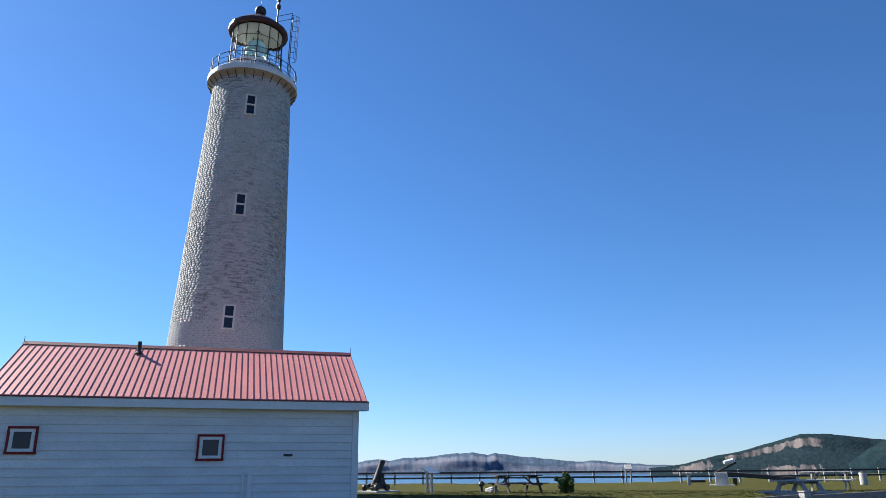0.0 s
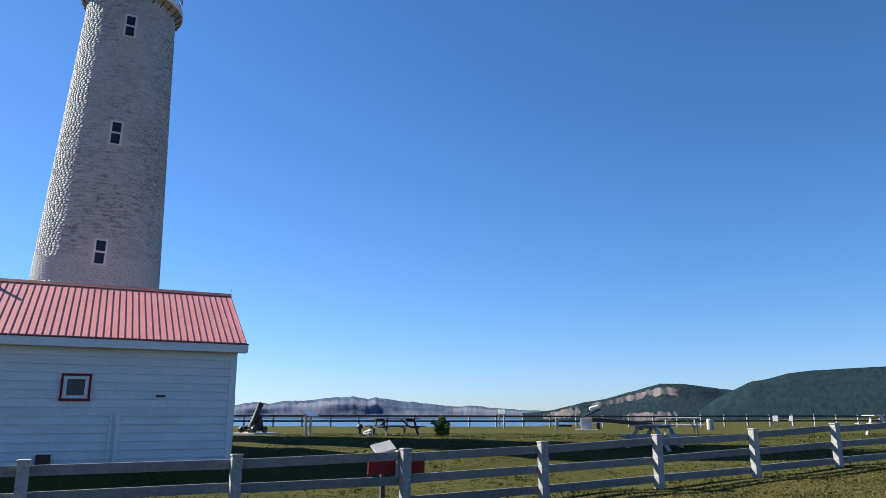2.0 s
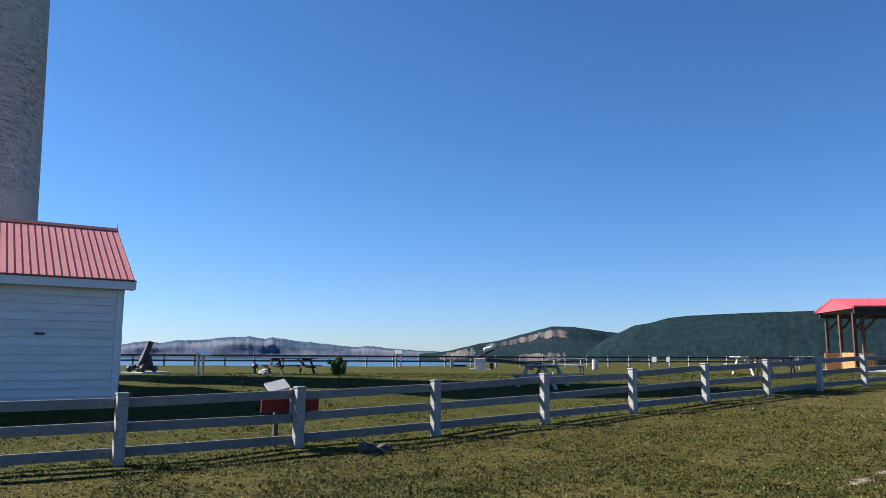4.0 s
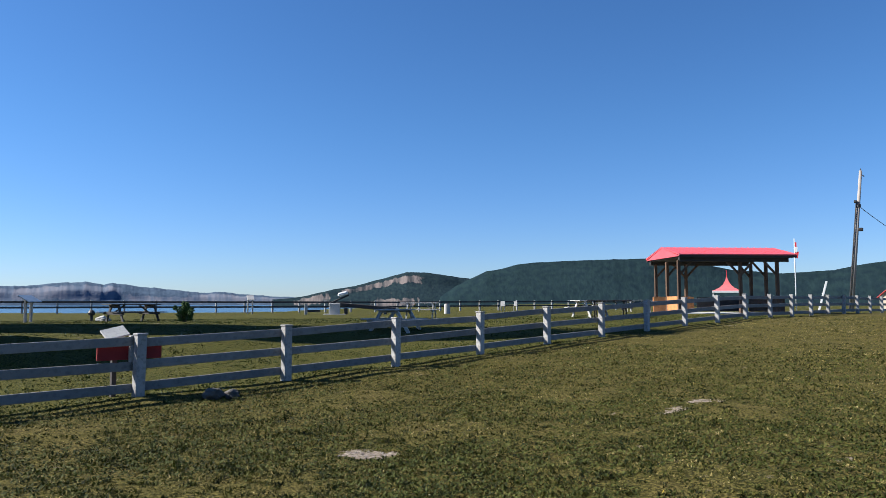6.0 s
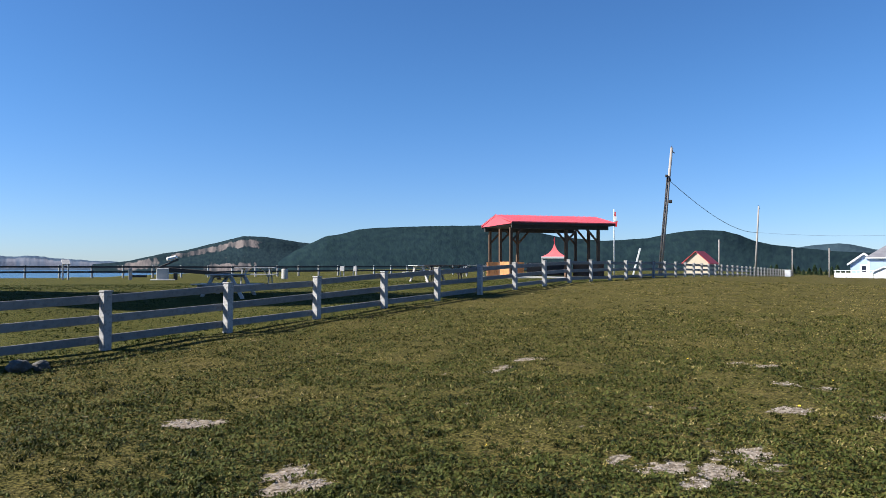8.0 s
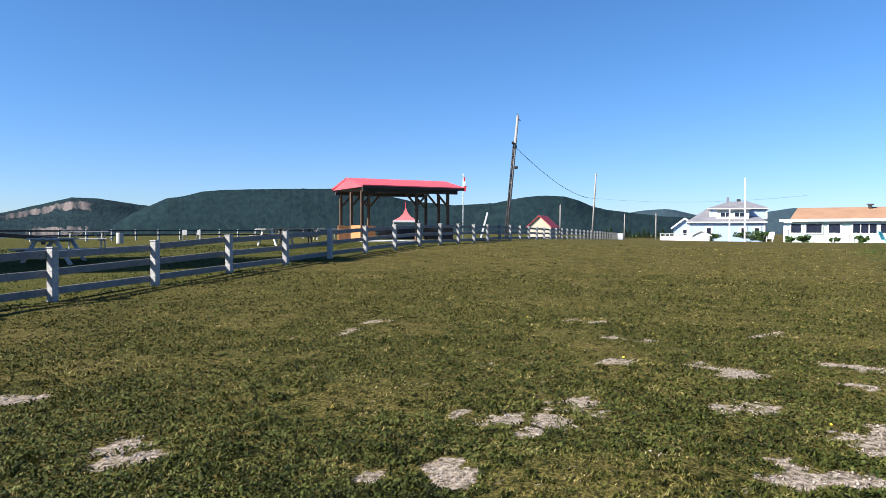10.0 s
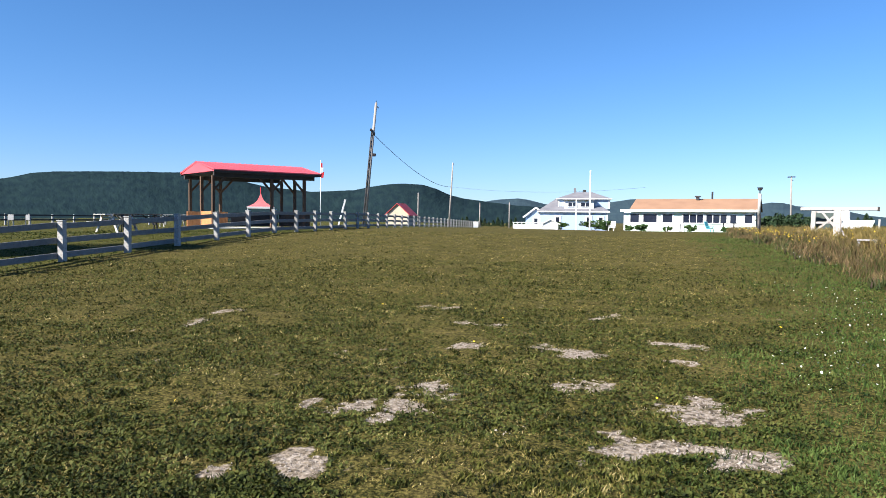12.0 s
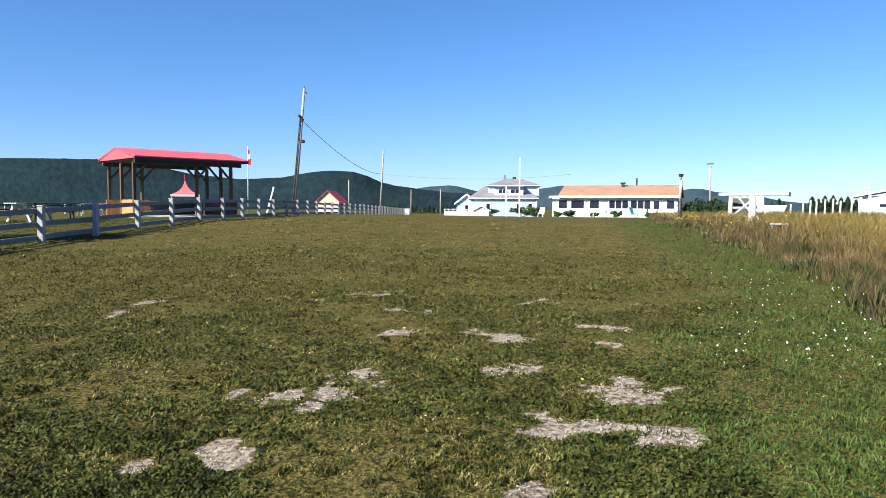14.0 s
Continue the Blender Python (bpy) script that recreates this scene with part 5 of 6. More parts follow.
def cannon():
    o = empty("cannon", facing(-4.85, 34.5, 0, 48), "old black iron cannon on a small wheeled carriage", "cannon")
    part("plinth", boxed((0.2, 0, 0.03), (1.6, 1.2, 0.10), None, 0.02), concrete_m, o)
    rot = Matrix.Rotation(radians(26), 4, "Y")
    bm = lathe(bmesh.new(), [(0.0, -0.75), (0.06, -0.74), (0.08, -0.66), (0.05, -0.6), (0.17, -0.56), (0.18, -0.5), (0.165, -0.3), (0.17, -0.27), (0.15, -0.2), (0.125, 0.55), (0.13, 0.6), (0.15, 0.68), (0.14, 0.72), (0.07, 0.72), (0.06, 0.4)], 20)
    bmesh.ops.transform(bm, matrix=Matrix.Translation((0.1, 0, 0.72)) @ rot, verts=bm.verts[:])
    part("barrel", bm, black_m, o, "black iron barrel raised steeply", True)
    for sy in (-0.2, 0.2):
        part("cheek", solid(bmesh.new(), [(-0.42, 0.2), (0.42, 0.2), (0.42, 0.3), (0.28, 0.7), (0.1, 0.74), (0.02, 0.45), (-0.42, 0.33)], "y", sy - 0.04, sy + 0.04), black_m, o)
    part("trunnion", rod(bmesh.new(), (0.16, -0.32, 0.74), (0.16, 0.32, 0.74), 0.05), iron_m, o)
    for sx in (-0.36, 0.36):
        part("axle", rod(bmesh.new(), (sx, -0.4, 0.2), (sx, 0.4, 0.2), 0.045), dark_wood_m, o)
        for sy in (-0.36, 0.36):
            part("wheel", rod(bmesh.new(), (sx, sy - 0.05, 0.21), (sx, sy + 0.05, 0.21), 0.14, seg=18), iron_m, o)


cannon()


sign_blue_m = material("faded_blue_panel", (0.20, 0.27, 0.36), (0.15, 0.21, 0.29), 0.4, 3.0, 20.0, 0.05)


def lectern_sign(az, d, turn, h, mat, label, w=0.75, tilt=35):
    o = empty("information_panel", facing(az, d, 0, turn), label, "sign", "information panels")
    part("panel", boxed((0, 0, h), (w, 0.55, 0.05), Matrix.Rotation(radians(tilt), 3, "X"), 0.01), mat, o)
    for sx in (-0.17, 0.17):
        part("leg", boxed((sx, 0.05, h / 2 - 0.05), (0.09, 0.09, h), None, 0.008), grey_wood_m, o)


lectern_sign(-0.75, 33, 55, 0.92, sign_blue_m, "slanted blue-grey information panel on two dark posts", 0.8, 28)
lectern_sign(14.0, 55, 10, 1.2, pale_wood_m, "weathered information panel on two posts", 0.5)
lectern_sign(33.6, 70, 0, 0.7, concrete_m, "small pale information panel by the far fence", 0.42, 60)
lectern_sign(34.6, 72, 0, 0.7, concrete_m, "small pale information panel by the far fence", 0.3, 60)

lamp = empty("lawn_lamp", facing(3.1, 34), "short dark garden lamp on the lawn", "lamp")
part("stem", rod(bmesh.new(), (0, 0, -0.1), (0, 0, 0.25), 0.06), iron_m, lamp)
part("head", lathe(bmesh.new(), [(0.0, 0.22), (0.13, 0.24), (0.15, 0.34), (0.09, 0.44), (0.0, 0.46)], 12), iron_m, lamp)


def boulder(name, m, size, label, seed, mat=None):
    bm = bmesh.new()
    bmesh.ops.create_icosphere(bm, subdivisions=3, radius=1.0)
    for v in bm.verts:
        k = 1 + 0.28 * noise.noise(v.co * 1.7 + Vector((seed, 0, 0))) + 0.1 * noise.noise(v.co * 5 + Vector((0, seed, 0)))
        v.co = Vector((v.co.x * size[0] * k, v.co.y * size[1] * k, v.co.z * size[2] * k))
    ob = part(name, bm, mat or rock_m)
    ob.matrix_world = m
    return tagged(ob, label, "rock", "rocks")


boulder("stone", facing(3.85, 33, 0.05), (0.3, 0.25, 0.16), "low pale stone lying on the lawn", 1.0, concrete_m)
boulder("stone", Matrix.Translation((2.40, 11.35, 0.14)), (0.15, 0.13, 0.10), "grey stone by the foot of the fence", 2.0)
boulder("stone", Matrix.Translation((2.68, 11.36, 0.12)), (0.12, 0.10, 0.08), "grey stone by the foot of the fence", 3.0)


def winch():
    o = empty("anchor_block", facing(20.4, 50), "concrete block carrying a slanted timber with a white cap", "monument")
    part("block", boxed((0, 0, 0.35), (0.75, 0.6, 0.85), None, 0.03), concrete_m, o)
    part("footing", boxed((0, -0.1, 0.02), (1.5, 1.1, 0.08), None, 0.02), concrete_m, o)
    part("timber", beam(bmesh.new(), (-0.45, 0, 0.72), (0.95, 0, 1.35), 0.3, 0.12, 0.02), iron_m, o)
    part("cap", boxed((0.55, 0, 1.42), (0.7, 0.4, 0.28), Matrix.Rotation(-0.25, 3, "Y"), 0.08), white_m, o, "white painted cap")
    spar = empty("old_spar", facing(22.6, 52, 0.0), "long dark ship's timber lying on low supports", "timber")
    part("spar", beam(bmesh.new(), (-1.9, 0, 0.72), (2.4, 0, 0.35), 0.25, 0.28, 0.03), dark_wood_m, spar)
    for x in (-1.2, 1.6):
        part("support", boxed((x, 0, 0.2), (0.25, 0.4, 0.5), None, 0.02), dark_wood_m, spar)


winch()
stump = empty("bollard", facing(18.2, 52), "short weathered wooden bollard", "post")
part("shaft", boxed((0, 0, 0.35), (0.22, 0.22, 0.9), None, 0.02), grey_wood_m, stump)
part("bar", boxed((0.5, 0, 0.25), (1.0, 0.1, 0.15)), dark_wood_m, stump)

bin_ = empty("litter_bin", facing(29.25, 50), "pale round concrete litter bin with a dark lid", "bin")
part("drum", lathe(bmesh.new(), [(0.0, -0.05), (0.19, -0.05), (0.21, 0.05), (0.21, 0.62), (0.19, 0.68)], 20), concrete_m, bin_, smooth=False)
part("lid", lathe(bmesh.new(), [(0.20, 0.67), (0.12, 0.74), (0.0, 0.76)], 20), iron_m, bin_)


def info_board():
    """The red board on the fence and the slanted panel behind it."""
    a, b = fence_point(0), fence_point(1)
    d = (b - a).normalized()
    ang = math.atan2(d.y, d.x)
    o = empty("red_board", Matrix.Translation(b) @ Matrix.Rotation(ang, 4, "Z"), "plain dark red board fixed behind the fence rails", "board")
    part("board", boxed((-0.07, 0.17, 0.69), (0.98, 0.04, 0.23), None, 0.006), red_paint_m, o)
    part("batten", boxed((-0.07, 0.115, 0.69), (0.06, 0.08, 0.5)), grey_wood_m, o)
    p = empty("reading_panel", Matrix.Translation(b) @ Matrix.Rotation(ang, 4, "Z"), "slanted pale grey reading panel behind the fence", "sign")
    part("panel", boxed((-0.17, 0.50, 0.97), (0.36, 0.03, 0.26), Matrix.Rotation(radians(-12), 3, "Y") @ Matrix.Rotation(radians(-58), 3, "X"), 0.006), concrete_m, p)
    part("leg", boxed((-0.17, 0.52, 0.44), (0.07, 0.07, 0.94)), dark_wood_m, p)


info_board()


# ---- shrubs and trees ----
def leaf_cloud(centers, radii, n, size, seed, flat_=0.6):
    """Corners and faces of n small bent leaves scattered over the shells of several clumps."""
    rng = np.random.default_rng(seed)
    co, fa = [], []
    k = rng.integers(0, len(centers), n)
    u = rng.normal(size=(n, 3))
    u /= np.linalg.norm(u, axis=1)[:, None]
    rad = np.asarray(radii)[k] * (0.55 + 0.5 * rng.random(n))[:, None]
    p = np.asarray(centers)[k] + u * rad
    a = rng.normal(size=(n, 3))
    a -= 0.5 * u * (a * u).sum(1)[:, None]
    a /= np.linalg.norm(a, axis=1)[:, None]
    b = np.cross(a, u + 0.5 * rng.normal(size=(n, 3)))
    b /= np.linalg.norm(b, axis=1)[:, None] + 1e-9
    s = size * (0.6 + 0.8 * rng.random(n))[:, None]
    co = np.stack([p - a * s, p + b * s * flat_, p + a * s, p - b * s * flat_], 1).reshape(-1, 3)
    fa = np.arange(4 * n).reshape(n, 4)
    return co, fa


def shrub(name, m, size, n, leaf, mat, seed, label, category="shrub", clumps=26):
    rng = np.random.default_rng(seed)
    o = empty(name, m, label, category, "shrubs")
    bm = bmesh.new()
    for i in range(5):
        a = 2 * math.pi * i / 5 + rng.uniform(-0.4, 0.4)
        rod(bm, (0, 0, -0.1), (0.5 * size[0] * math.cos(a), 0.5 * size[1] * math.sin(a), size[2] * rng.uniform(0.6, 1.1)), 0.035 * size[2], 0.01, 6)
    part("trunk", bm, bark_m, o)
    cen = rng.normal(size=(clumps, 3)) * 0.42
    cen = np.clip(cen, -0.9, 0.9) * np.array(size) * np.array([1, 1, 0.85]) + np.array([0, 0, size[2] * 0.95])
    cen[:, 2] = np.maximum(cen[:, 2], 0.15 * size[2])
    rad = np.array(size)[None, :] * rng.uniform(0.18, 0.38, (clumps, 1))
    co, fa = leaf_cloud(cen, rad, n, leaf, seed)
    co[:, 2] = np.maximum(co[:, 2], 0.02)
    ob = new("crown", fast_mesh("crown", co, fa, mat, 4))
    ob.parent = o
    return o


shrub("round_bush", facing(9.4, 30.5), (0.42, 0.42, 0.46), 4200, 0.035, leaf_m, 3, "small dense dark green bush on the lawn", "bush", 22)
for i, (az, d, sx, sz) in enumerate(((73.6, 92, 1.8, 0.6), (76.2, 92, 2.0, 0.75), (77.2, 92, 1.2, 0.6), (78.9, 82, 0.5, 0.35), (79.8, 82, 0.6, 0.4), (81.6, 82, 0.6, 0.3), (83.3, 81, 0.6, 0.35), (85.8, 80, 0.5, 0.3))):
    shrub("garden_shrub", facing(az, d), (sx, 0.8, sz), 1500, 0.09, leaf_m, 20 + i, "low clipped green garden shrub by the house wall", "shrub", 18)
for i, (az, d, sx, sz) in enumerate(((88.9, 70, 1.5, 0.85), (89.6, 72, 1.6, 0.95), (90.4, 72, 1.6, 0.9), (91.2, 70, 1.5, 0.75), (91.9, 70, 1.2, 0.6))):
    shrub("hedge_shrub", facing(az, d), (sx, 1.2, sz), 2400, 0.10, dark_leaf_m, 40 + i, "dark green wild shrub at the meadow's end", "shrub", 20)


def spruce(m, h, seed, label):
    rng = np.random.default_rng(seed)
    o = empty("spruce_tree", m, label, "tree", "far trees")
    part("trunk", rod(bmesh.new(), (0, 0, -0.3), (0, 0, h * 0.95), 0.03 * h, 0.005 * h, 7), bark_m, o)
    cen, rad = [], []
    for i in range(46):
        z = h * (0.1 + 0.9 * (i / 46))
        w = h * 0.27 * (1 - i / 46) ** 0.8 * rng.uniform(0.7, 1.2)
        a = i * 2.4 + rng.uniform(-0.5, 0.5)
        cen.append((w * math.cos(a), w * math.sin(a), z))
        rad.append((0.25 * w + 0.1, 0.25 * w + 0.1, 0.05 * h))
    co, fa = leaf_cloud(np.array(cen), np.array(rad), 2200, 0.035 * h, seed)
    ob = new("crown", fast_mesh("crown", co, fa, dark_leaf_m, 4))
    ob.parent = o


for i, (az, d, h) in enumerate(((94.2, 150, 3.5), (94.7, 148, 4.4), (95.0, 152, 3.6), (96.3, 150, 3.4), (96.8, 140, 4.6), (97.2, 142, 4.2), (97.6, 140, 4.8), (98.1, 141, 4.9), (98.6, 140, 4.4), (99.0, 141, 4.6), (99.5, 143, 4.0), (100.2, 150, 4.2), (101, 150, 4.4))):
    spruce(facing(az, d), 0.78 * h, 60 + i, "dark spruce beyond the meadow")
for i in range(26):
    az = 64.5 + i * 0.35
    spruce(facing(az, 150 + 9 * math.sin(i * 2.3)), 1.5 + 0.5 * math.sin(i * 1.7), 90 + i, "low dark spruce in the scrub behind the field")


# ---- meadow with its posts and timbers ----
def well_sweep():
    o = empty("timber_cross", facing(93.2, 33), "white weathered timber post with a long level cross beam", "timber frame")
    part("post", boxed((0, 0, 0.56), (0.27, 0.26, 1.46), None, 0.02), white_weather_m, o)
    part("prop", beam(bmesh.new(), (0.45, 0, 0.0), (0.1, 0, 0.6), 0.08, 0.08), white_weather_m, o)
    part("cross_beam", boxed((0.03, 0, 1.35), (2.7, 0.2, 0.12), None, 0.015), white_weather_m, o)
    part("beam_end", boxed((1.40, 0, 1.35), (0.08, 0.24, 0.17)), iron_m, o)
    c = empty("timber_crate", facing(92.45, 42), "open white timber crate with crossed slats", "crate")
    for sx in (-0.6, 0.6):
        part("upright", beam(bmesh.new(), (sx * 1.05, 0, -0.1), (sx * 0.95, 0, 1.35), 0.2, 0.2), white_weather_m, c)
    for z in (0.3, 0.75, 1.3):
        part("slat", boxed((0, 0, z), (1.3, 0.06, 0.1)), white_weather_m, c)
    part("brace", beam(bmesh.new(), (-0.5, -0.06, 0.3), (0.5, -0.06, 1.2), 0.05, 0.1), white_weather_m, c)
    part("brace", beam(bmesh.new(), (0.5, -0.1, 0.4), (-0.2, -0.1, 1.3), 0.05, 0.1), white_weather_m, c)
    part("back_board", boxed((0, 0.5, 0.7), (1.3, 0.05, 1.1)), dark_gable_m, c)
    w = empty("boat_cabin", facing(94.2, 55), "low white boat cabin standing in the grass", "boat")
    part("hull", solid(bmesh.new(), [(-1.0, 0.2), (0.8, 0.2), (1.1, 1.0), (-0.7, 1.0)], "y", 0, 1.2), white_m, w)
    part("cabin", boxed((-0.6, 0.6, 1.4), (0.5, 0.9, 0.9), None, 0.05), white_m, w)
    t = empty("low_table", facing(95.1, 26), "weathered grey low table in the meadow", "table")
    part("tabletop", boxed((0, 0, 0.42), (0.55, 0.4, 0.05), None, 0.01), grey_wood_m, t)
    for sx in (-0.22, 0.22):
        part("leg", boxed((sx, 0, 0.2), (0.06, 0.3, 0.42)), grey_wood_m, t)


white_weather_m = material("flaking_white_timber", (0.4500, 0.4230, 0.4050), (0.3600, 0.3330, 0.3150), 0.8, 3.0, 20.0, 0.4, (0.2430, 0.2160, 0.1980))
well_sweep()
for az, hi, lo in ((95.57, .23, -.5), (96.36, .32, -.4), (96.82, .52, -.4), (97.2, .48, -.32), (97.73, .6, -.3), (98.22, .63, -.3), (98.67, .48, -.46), (99.35, .71, -.4), (99.86, .72, -.65), (100.4, .9, -.6)):
    p = flat(az, 48)
    white_post(az, 48, 1.53 + 48 * math.tan(radians(hi)) - p.z, 0.10 if az < 99.6 else 0.16, "pale weathered wooden fence post in the meadow", 0.04, "meadow_post", pale_wood_m)

lp = empty("lamp_post", facing(88.15, 42), "slim metal post with a dark lower half and a small cap", "lamp post")
part("lower_tube", rod(bmesh.new(), (0, 0, -0.2), (0, 0, 1.1), 0.10, 0.10, 10), iron_m, lp, smooth=True)
part("upper_tube", rod(bmesh.new(), (0, 0, 1.1), (0.02, 0, 2.25), 0.085, 0.085, 10), concrete_m, lp, smooth=True)
part("cap", rod(rod(bmesh.new(), (0.02, 0, 2.25), (0.02, 0, 2.42), 0.03), (0.02, 0, 2.42), (0.02, 0, 2.58), 0.1, 0.14), iron_m, lp)


# ---- grass ----
def blades(name, xy, h, w, mat, seed, label, lean=0.5, cat="grass"):
    """One bent blade of two faces at each place."""
    rng = np.random.default_rng(seed)
    n = len(xy)
    z = height(xy[:, 0], xy[:, 1]) - 0.01
    near = np.clip(1 - np.hypot(xy[:, 0], xy[:, 1]) / 60, 0, 1)
    z = z + near * 0.018 * (np.sin(xy[:, 0] * 1.7 + 1.3 * np.sin(xy[:, 1] * 0.9)) + np.sin(xy[:, 1] * 2.1 + 1.7 * np.sin(xy[:, 0] * 1.1)))
    a = rng.uniform(0, 2 * np.pi, n)
    side = np.stack([np.cos(a), np.sin(a), 0 * a], 1) * (w[:, None] / 2)
    t = rng.uniform(0, 2 * np.pi, n)
    ln = np.stack([np.cos(t), np.sin(t), 0 * t], 1) * (lean * h * rng.uniform(0.2, 1.0, n))[:, None]
    p = np.column_stack([xy, z])
    up = np.array([0, 0, 1.0])
    mid = p + ln * 0.35 + up * (h * 0.6)[:, None]
    tip = p + ln + up * h[:, None]
    co = np.stack([p - side, p + side, mid + side * 0.7, mid - side * 0.7, tip], 1).reshape(-1, 3)
    b = np.arange(n)[:, None] * 5
    fa = np.concatenate([b + [0, 1, 2], b + [0, 2, 3], b + [3, 2, 4]], 0)
    ob = new(name, fast_mesh(name, co, fa, mat, 3))
    return tagged(ob, label, cat, kind="stuff")


def scatter(n, r0, r1, az0, az1, seed, power=1.0):
    """Places spread over a sector, thinning with distance."""
    rng = np.random.default_rng(seed)
    r = r0 * (r1 / r0) ** (rng.random(n) ** power)
    az = np.radians(rng.uniform(az0, az1, n))
    return np.stack([r * np.sin(az), r * np.cos(az)], 1)


rng0 = np.random.default_rng(11)
xy = scatter(560000, 2.2, 36, -14, 112, 5)
fence_y = 11.4 + (xy[:, 0] - 1.24) * 0.3187
keep = (bare_at(xy) + rng0.uniform(-0.55, 0.35, len(xy)) < 0.05) & (xy[:, 1] > EDGE(xy[:, 0]) - 0.2)
front, behind_ = keep & (xy[:, 1] < fence_y), keep & (xy[:, 1] >= fence_y) & ~((xy[:, 0] < -1.9) & (xy[:, 1] > 19.0))
lumps = 0.2 + 1.5 * grain(xy[:, 0], xy[:, 1], 0.09, 7) ** 2 + 0.8 * grain(xy[:, 0], xy[:, 1], 0.28, 17) ** 2 + 0.5 * grain(xy[:, 0], xy[:, 1], 0.9, 8)
hh = 0.018 * lumps * rng0.uniform(0.5, 1.4, len(xy))
ww = 0.006 + 0.0018 * np.hypot(xy[:, 0], xy[:, 1]) * rng0.uniform(0.5, 1.2, len(xy))
dry_ = grain(xy[:, 0], xy[:, 1], 0.30, 12) * 0.5 + grain(xy[:, 0], xy[:, 1], 0.09, 13) * 0.5 + rng0.uniform(-0.09, 0.09, len(xy)) > 0.49 - 0.18 * np.clip((np.hypot(xy[:, 0], xy[:, 1]) - 7) / 14, 0, 1)
lush_ = front & (EDGE(xy[:, 0]) + 1.7 + 1.4 * grain(xy[:, 0], xy[:, 1], 1.1, 14) > xy[:, 1] + rng0.uniform(-0.6, 0.6, len(xy))) & (xy[:, 0] > 2)
front = front & ~lush_
blades("verge_lawn_grass", xy[lush_], 1.2 * hh[lush_], ww[lush_], verge_blade_m, 9, "fresh green grass near the meadow", 1.25)
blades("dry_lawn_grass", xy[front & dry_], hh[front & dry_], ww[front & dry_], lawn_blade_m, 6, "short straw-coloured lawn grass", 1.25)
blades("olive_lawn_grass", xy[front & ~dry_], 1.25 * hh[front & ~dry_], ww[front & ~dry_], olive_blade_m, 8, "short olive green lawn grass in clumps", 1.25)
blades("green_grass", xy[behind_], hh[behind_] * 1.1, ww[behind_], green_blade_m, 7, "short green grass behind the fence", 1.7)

clover_m = grass_material("clover_leaves", [(0.0074, 0.0116, 0.0026), (0.0238, 0.0328, 0.0058), (0.0556, 0.0662, 0.0138), (0.0954, 0.0980, 0.0265)])
# clover leaves: small flat leaves lying in the lawn
xy = scatter(330000, 2.2, 19, -6, 112, 15)
xy = xy[(bare_at(xy) + rng0.uniform(-0.2, 0.2, len(xy)) < 0.0) & (grain(xy[:, 0], xy[:, 1], 0.35, 9) + 0.4 * grain(xy[:, 0], xy[:, 1], 0.1, 19) > 0.30) & (xy[:, 1] < 11.3 + (xy[:, 0] - 1.24) * 0.3187) & (xy[:, 1] > EDGE(xy[:, 0]) + 1.2 + 1.6 * grain(xy[:, 0], xy[:, 1], 0.5, 29))]
rngc = np.random.default_rng(16)
zc = height(xy[:, 0], xy[:, 1]) + 0.008 + 0.045 * grain(xy[:, 0], xy[:, 1], 0.09, 7) ** 2 * rngc.uniform(0.3, 1.0, len(xy))
a = rngc.uniform(0, 6.28, len(xy))
s = rngc.uniform(0.005, 0.012, len(xy))[:, None] * (1 + 0.04 * np.hypot(xy[:, 0], xy[:, 1]))[:, None]
u = np.stack([np.cos(a), np.sin(a), rngc.normal(0, 0.6, len(xy))], 1)
v = np.stack([-np.sin(a), np.cos(a), rngc.normal(0, 0.6, len(xy))], 1)
p = np.column_stack([xy, zc])
co = np.stack([p - u * s, p + v * s * 0.8, p + u * s, p - v * s * 0.8], 1).reshape(-1, 3)
tagged(new("clover", fast_mesh("clover", co, np.arange(len(co)).reshape(-1, 4), clover_m, 4)), "small clover leaves in the lawn", "clover", kind="stuff")

# pebbles on the bare patches
pts = []
rngp = np.random.default_rng(21)
for px_, py_, a_, b_ in PATCHES:
    n = int(1500 * a_ * b_ / 0.1)
    t = rngp.uniform(0, 2 * np.pi, n)
    q = np.sqrt(rngp.random(n)) * 1.5
    pts.append(np.stack([px_ + a_ * q * np.cos(t), py_ + b_ * q * np.sin(t)], 1))
pts = np.concatenate(pts)
pts = pts[bare_at(pts) > rngp.uniform(-0.1, 0.6, len(pts))]
zs = height(pts[:, 0], pts[:, 1]) + 0.018 * (np.sin(pts[:, 0] * 1.7 + 1.3 * np.sin(pts[:, 1] * 0.9)) + np.sin(pts[:, 1] * 2.1 + 1.7 * np.sin(pts[:, 0] * 1.1))) * np.clip(1 - np.hypot(pts[:, 0], pts[:, 1]) / 60, 0, 1)
s = rngp.gamma(1.5, 0.0025, len(pts))[:, None]
p = np.column_stack([pts, zs + 0.003])
octa = np.array([(1, 0, 0), (0, 1, 0), (-1, 0, 0), (0, -1, 0), (0, 0, 0.7), (0, 0, -0.7)])
jit = rngp.uniform(0.6, 1.3, (len(pts), 6, 1))
co = (p[:, None, :] + octa[None] * jit * s[:, None, :]).reshape(-1, 3)
tri = np.array([(0, 1, 4), (1, 2, 4), (2, 3, 4), (3, 0, 4), (1, 0, 5), (2, 1, 5), (3, 2, 5), (0, 3, 5)])
fa = (np.arange(len(pts))[:, None, None] * 6 + tri[None]).reshape(-1, 3)
tagged(new("gravel", fast_mesh("gravel", co, fa, pebble_m, 3)), "pale loose gravel on the bare patches", "gravel", kind="stuff")

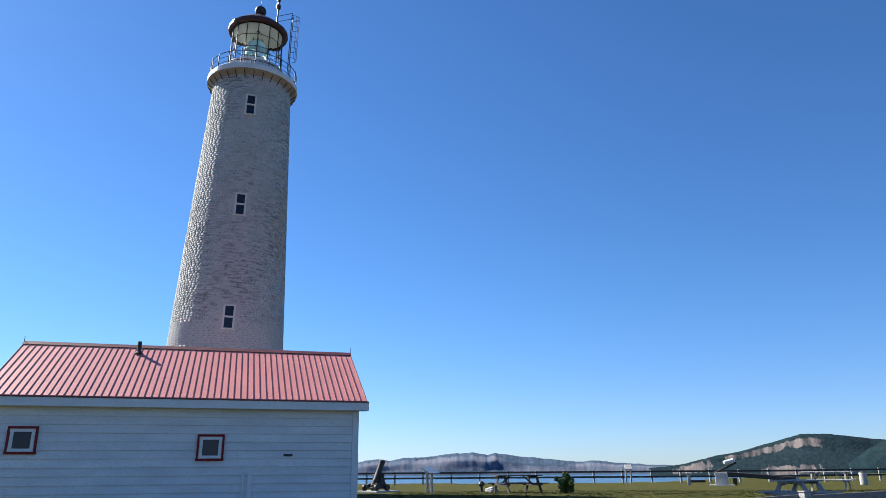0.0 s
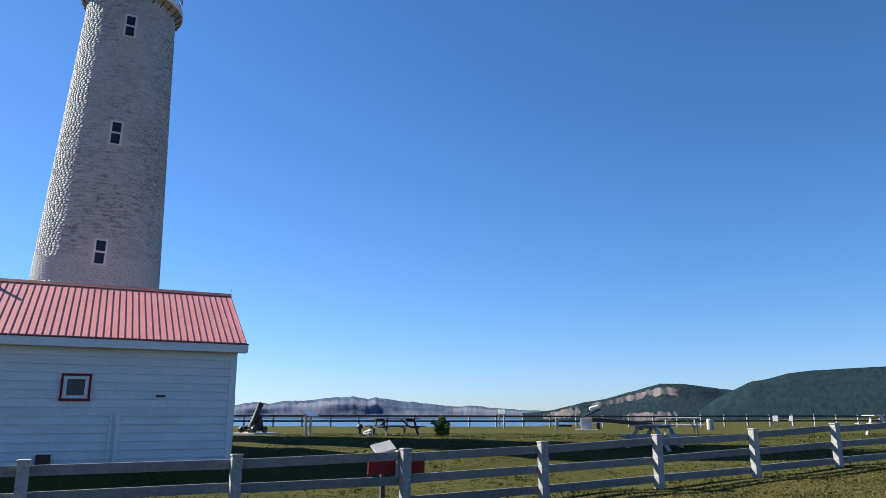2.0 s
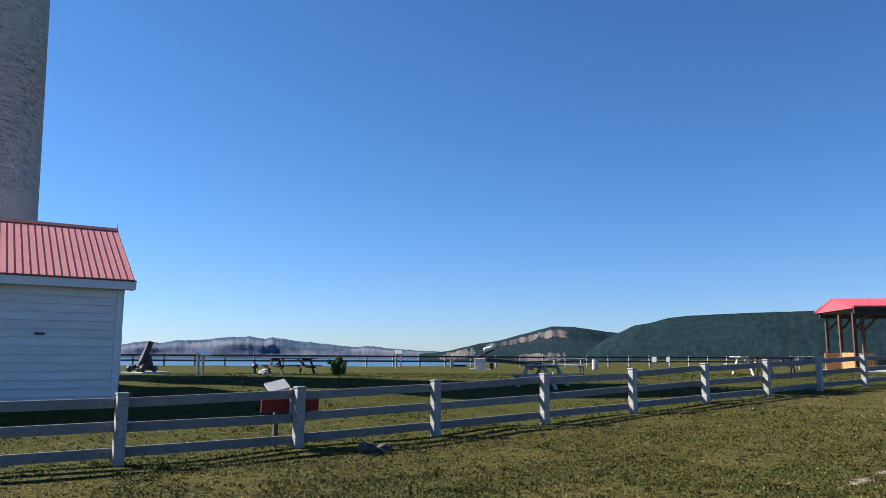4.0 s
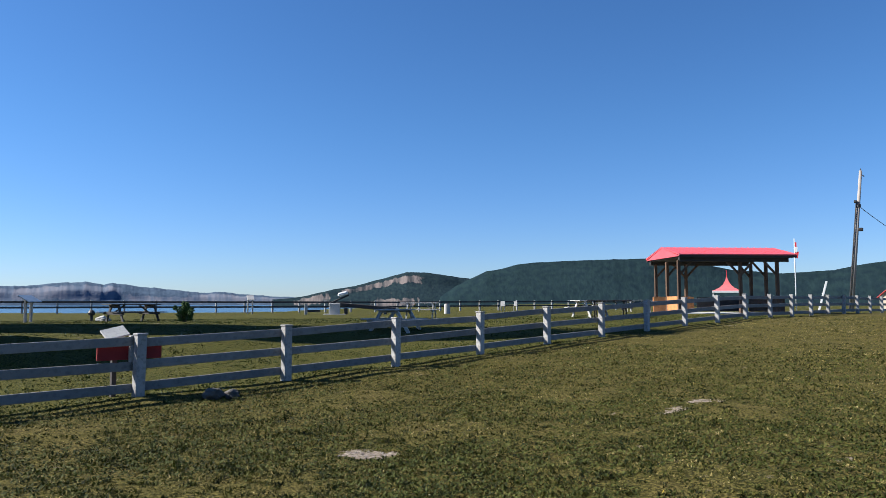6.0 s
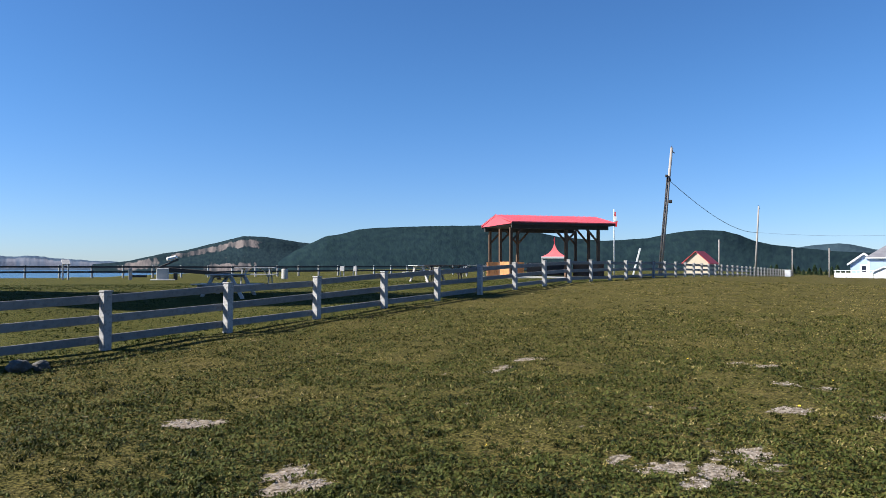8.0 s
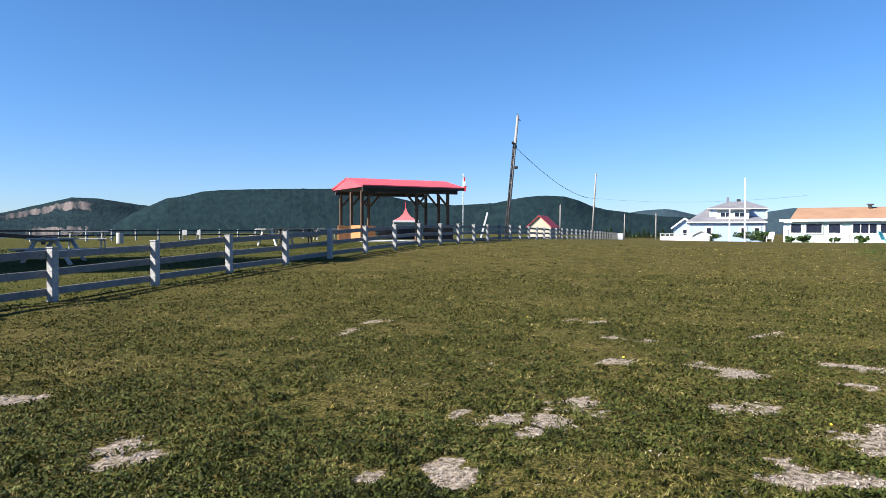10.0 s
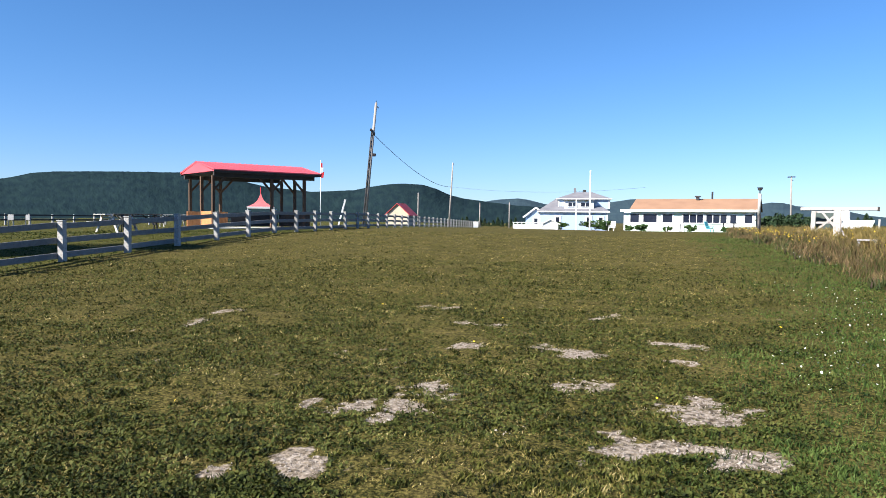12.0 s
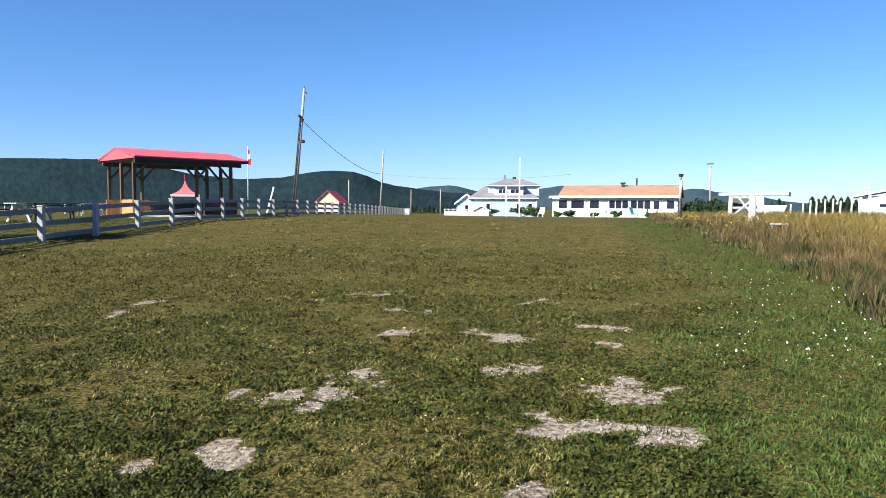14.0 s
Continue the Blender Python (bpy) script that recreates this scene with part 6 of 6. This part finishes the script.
# the tall meadow
rngm = np.random.default_rng(31)
n = 130000
r = 10 * (70 / 10) ** rngm.random(n)
az = np.radians(rngm.uniform(86, 118, n))
xy = np.stack([r * np.sin(az), r * np.cos(az)], 1)
edge_d = EDGE(xy[:, 0]) - xy[:, 1]
xy = xy[edge_d > rngm.uniform(-0.3, 0.5, n)]
edge_d = EDGE(xy[:, 0]) - xy[:, 1]
hh = np.clip(0.20 + 0.28 * np.clip(edge_d / 2.4, 0, 1), 0.2, 0.55) * rngm.uniform(0.45, 1.25, len(xy)) * (0.55 + 0.85 * grain(xy[:, 0], xy[:, 1], 1.3, 27))
ww = 0.005 + 0.0009 * np.hypot(xy[:, 0], xy[:, 1]) * rngm.uniform(0.4, 1.2, len(xy))
far_ = edge_d + rngm.uniform(-1.2, 1.2, len(xy)) > 2.2
blades("meadow_grass", xy[~far_], hh[~far_], ww[~far_], meadow_m, 32, "tall dry brown meadow grass", 0.95)
blades("ochre_grass", xy[far_], hh[far_], ww[far_], ochre_m, 34, "tall ochre yellow meadow grass", 0.9)
# leafy weeds in clumps along the meadow's edge
n = 60000
r = 8 * (45 / 8) ** rngm.random(n)
az = np.radians(rngm.uniform(86, 118, n))
xy = np.stack([r * np.sin(az), r * np.cos(az)], 1)
d = EDGE(xy[:, 0]) - xy[:, 1]
clump = grain(xy[:, 0], xy[:, 1], 0.9, 25) + 0.5 * grain(xy[:, 0], xy[:, 1], 0.3, 26)
sel = (d > -0.35) & (d < 6.0) & (clump + rngm.uniform(-0.1, 0.1, n) > 0.86)
xy, clump = xy[sel], clump[sel]
blades("meadow_weeds", xy, 0.42 * (clump - 0.55) * rngm.uniform(0.5, 1.3, len(xy)) + 0.06, 0.012 + 0.0012 * np.hypot(xy[:, 0], xy[:, 1]), weed_m, 35, "leafy green and purple-brown weeds at the meadow's edge", 1.0, "weeds")
# lush strip along the meadow
n = 26000
r = 5 * (40 / 5) ** rngm.random(n)
az = np.radians(rngm.uniform(82, 118, n))
xy = np.stack([r * np.sin(az), r * np.cos(az)], 1)
d = EDGE(xy[:, 0]) + 2.2 - xy[:, 1]
xy = xy[(d > rngm.uniform(-0.8, 0.8, n)) & (d < 3.0)]
blades("verge_grass", xy, 0.05 * rngm.uniform(0.5, 1.5, len(xy)), 0.005 + 0.0008 * np.hypot(xy[:, 0], xy[:, 1]), verge_blade_m, 33, "longer green grass along the meadow", 0.7)


def blossoms(name, xy, zlo, zhi, size, mat, label, seed):
    rng = np.random.default_rng(seed)
    n = len(xy)
    z = height(xy[:, 0], xy[:, 1]) + rng.uniform(zlo, zhi, n)
    p = np.column_stack([xy, z])
    a = rng.uniform(0, 6.28, n)
    s = (size * rng.uniform(0.6, 1.3, n))[:, None]
    u = np.stack([np.cos(a), np.sin(a), rng.normal(0, 0.5, n)], 1)
    v = np.stack([-np.sin(a), np.cos(a), rng.normal(0.3, 0.5, n)], 1)
    k = [p + s * (u * math.cos(t) + v * math.sin(t)) for t in np.arange(6) * math.pi / 3]
    co = np.stack(k, 1).reshape(-1, 3)
    tagged(new(name, fast_mesh(name, co, np.arange(6 * n).reshape(n, 6), mat, 6)), label, "flowers", kind="stuff")


def near_edge(n, lo, hi, r0, r1, seed):
    rng = np.random.default_rng(seed)
    x = r0 * (r1 / r0) ** rng.random(n)
    return np.stack([x, EDGE(x) - rng.uniform(lo, hi, n)], 1)


blossoms("goldenrod", np.concatenate([near_edge(150, 0.1, 1.0, 26, 40, 41), near_edge(420, 2.0, 9, 20, 45, 42)]), 0.28, 0.5, 0.02, yellow_m, "yellow goldenrod heads in the meadow", 43)
blossoms("daisies", np.concatenate([near_edge(190, -2.2, -0.1, 7.0, 16, 44), near_edge(70, -0.3, 1.2, 20, 30, 45)]), 0.05, 0.10, 0.009, daisy_m, "white daisies in the verge", 46)
rngd = np.random.default_rng(47)
blossoms("dandelions", np.stack([rngd.uniform(3.5, 12, 14), rngd.uniform(-0.5, 6, 14)], 1), 0.03, 0.06, 0.014, yellow_m, "a few yellow dandelions in the lawn", 48)
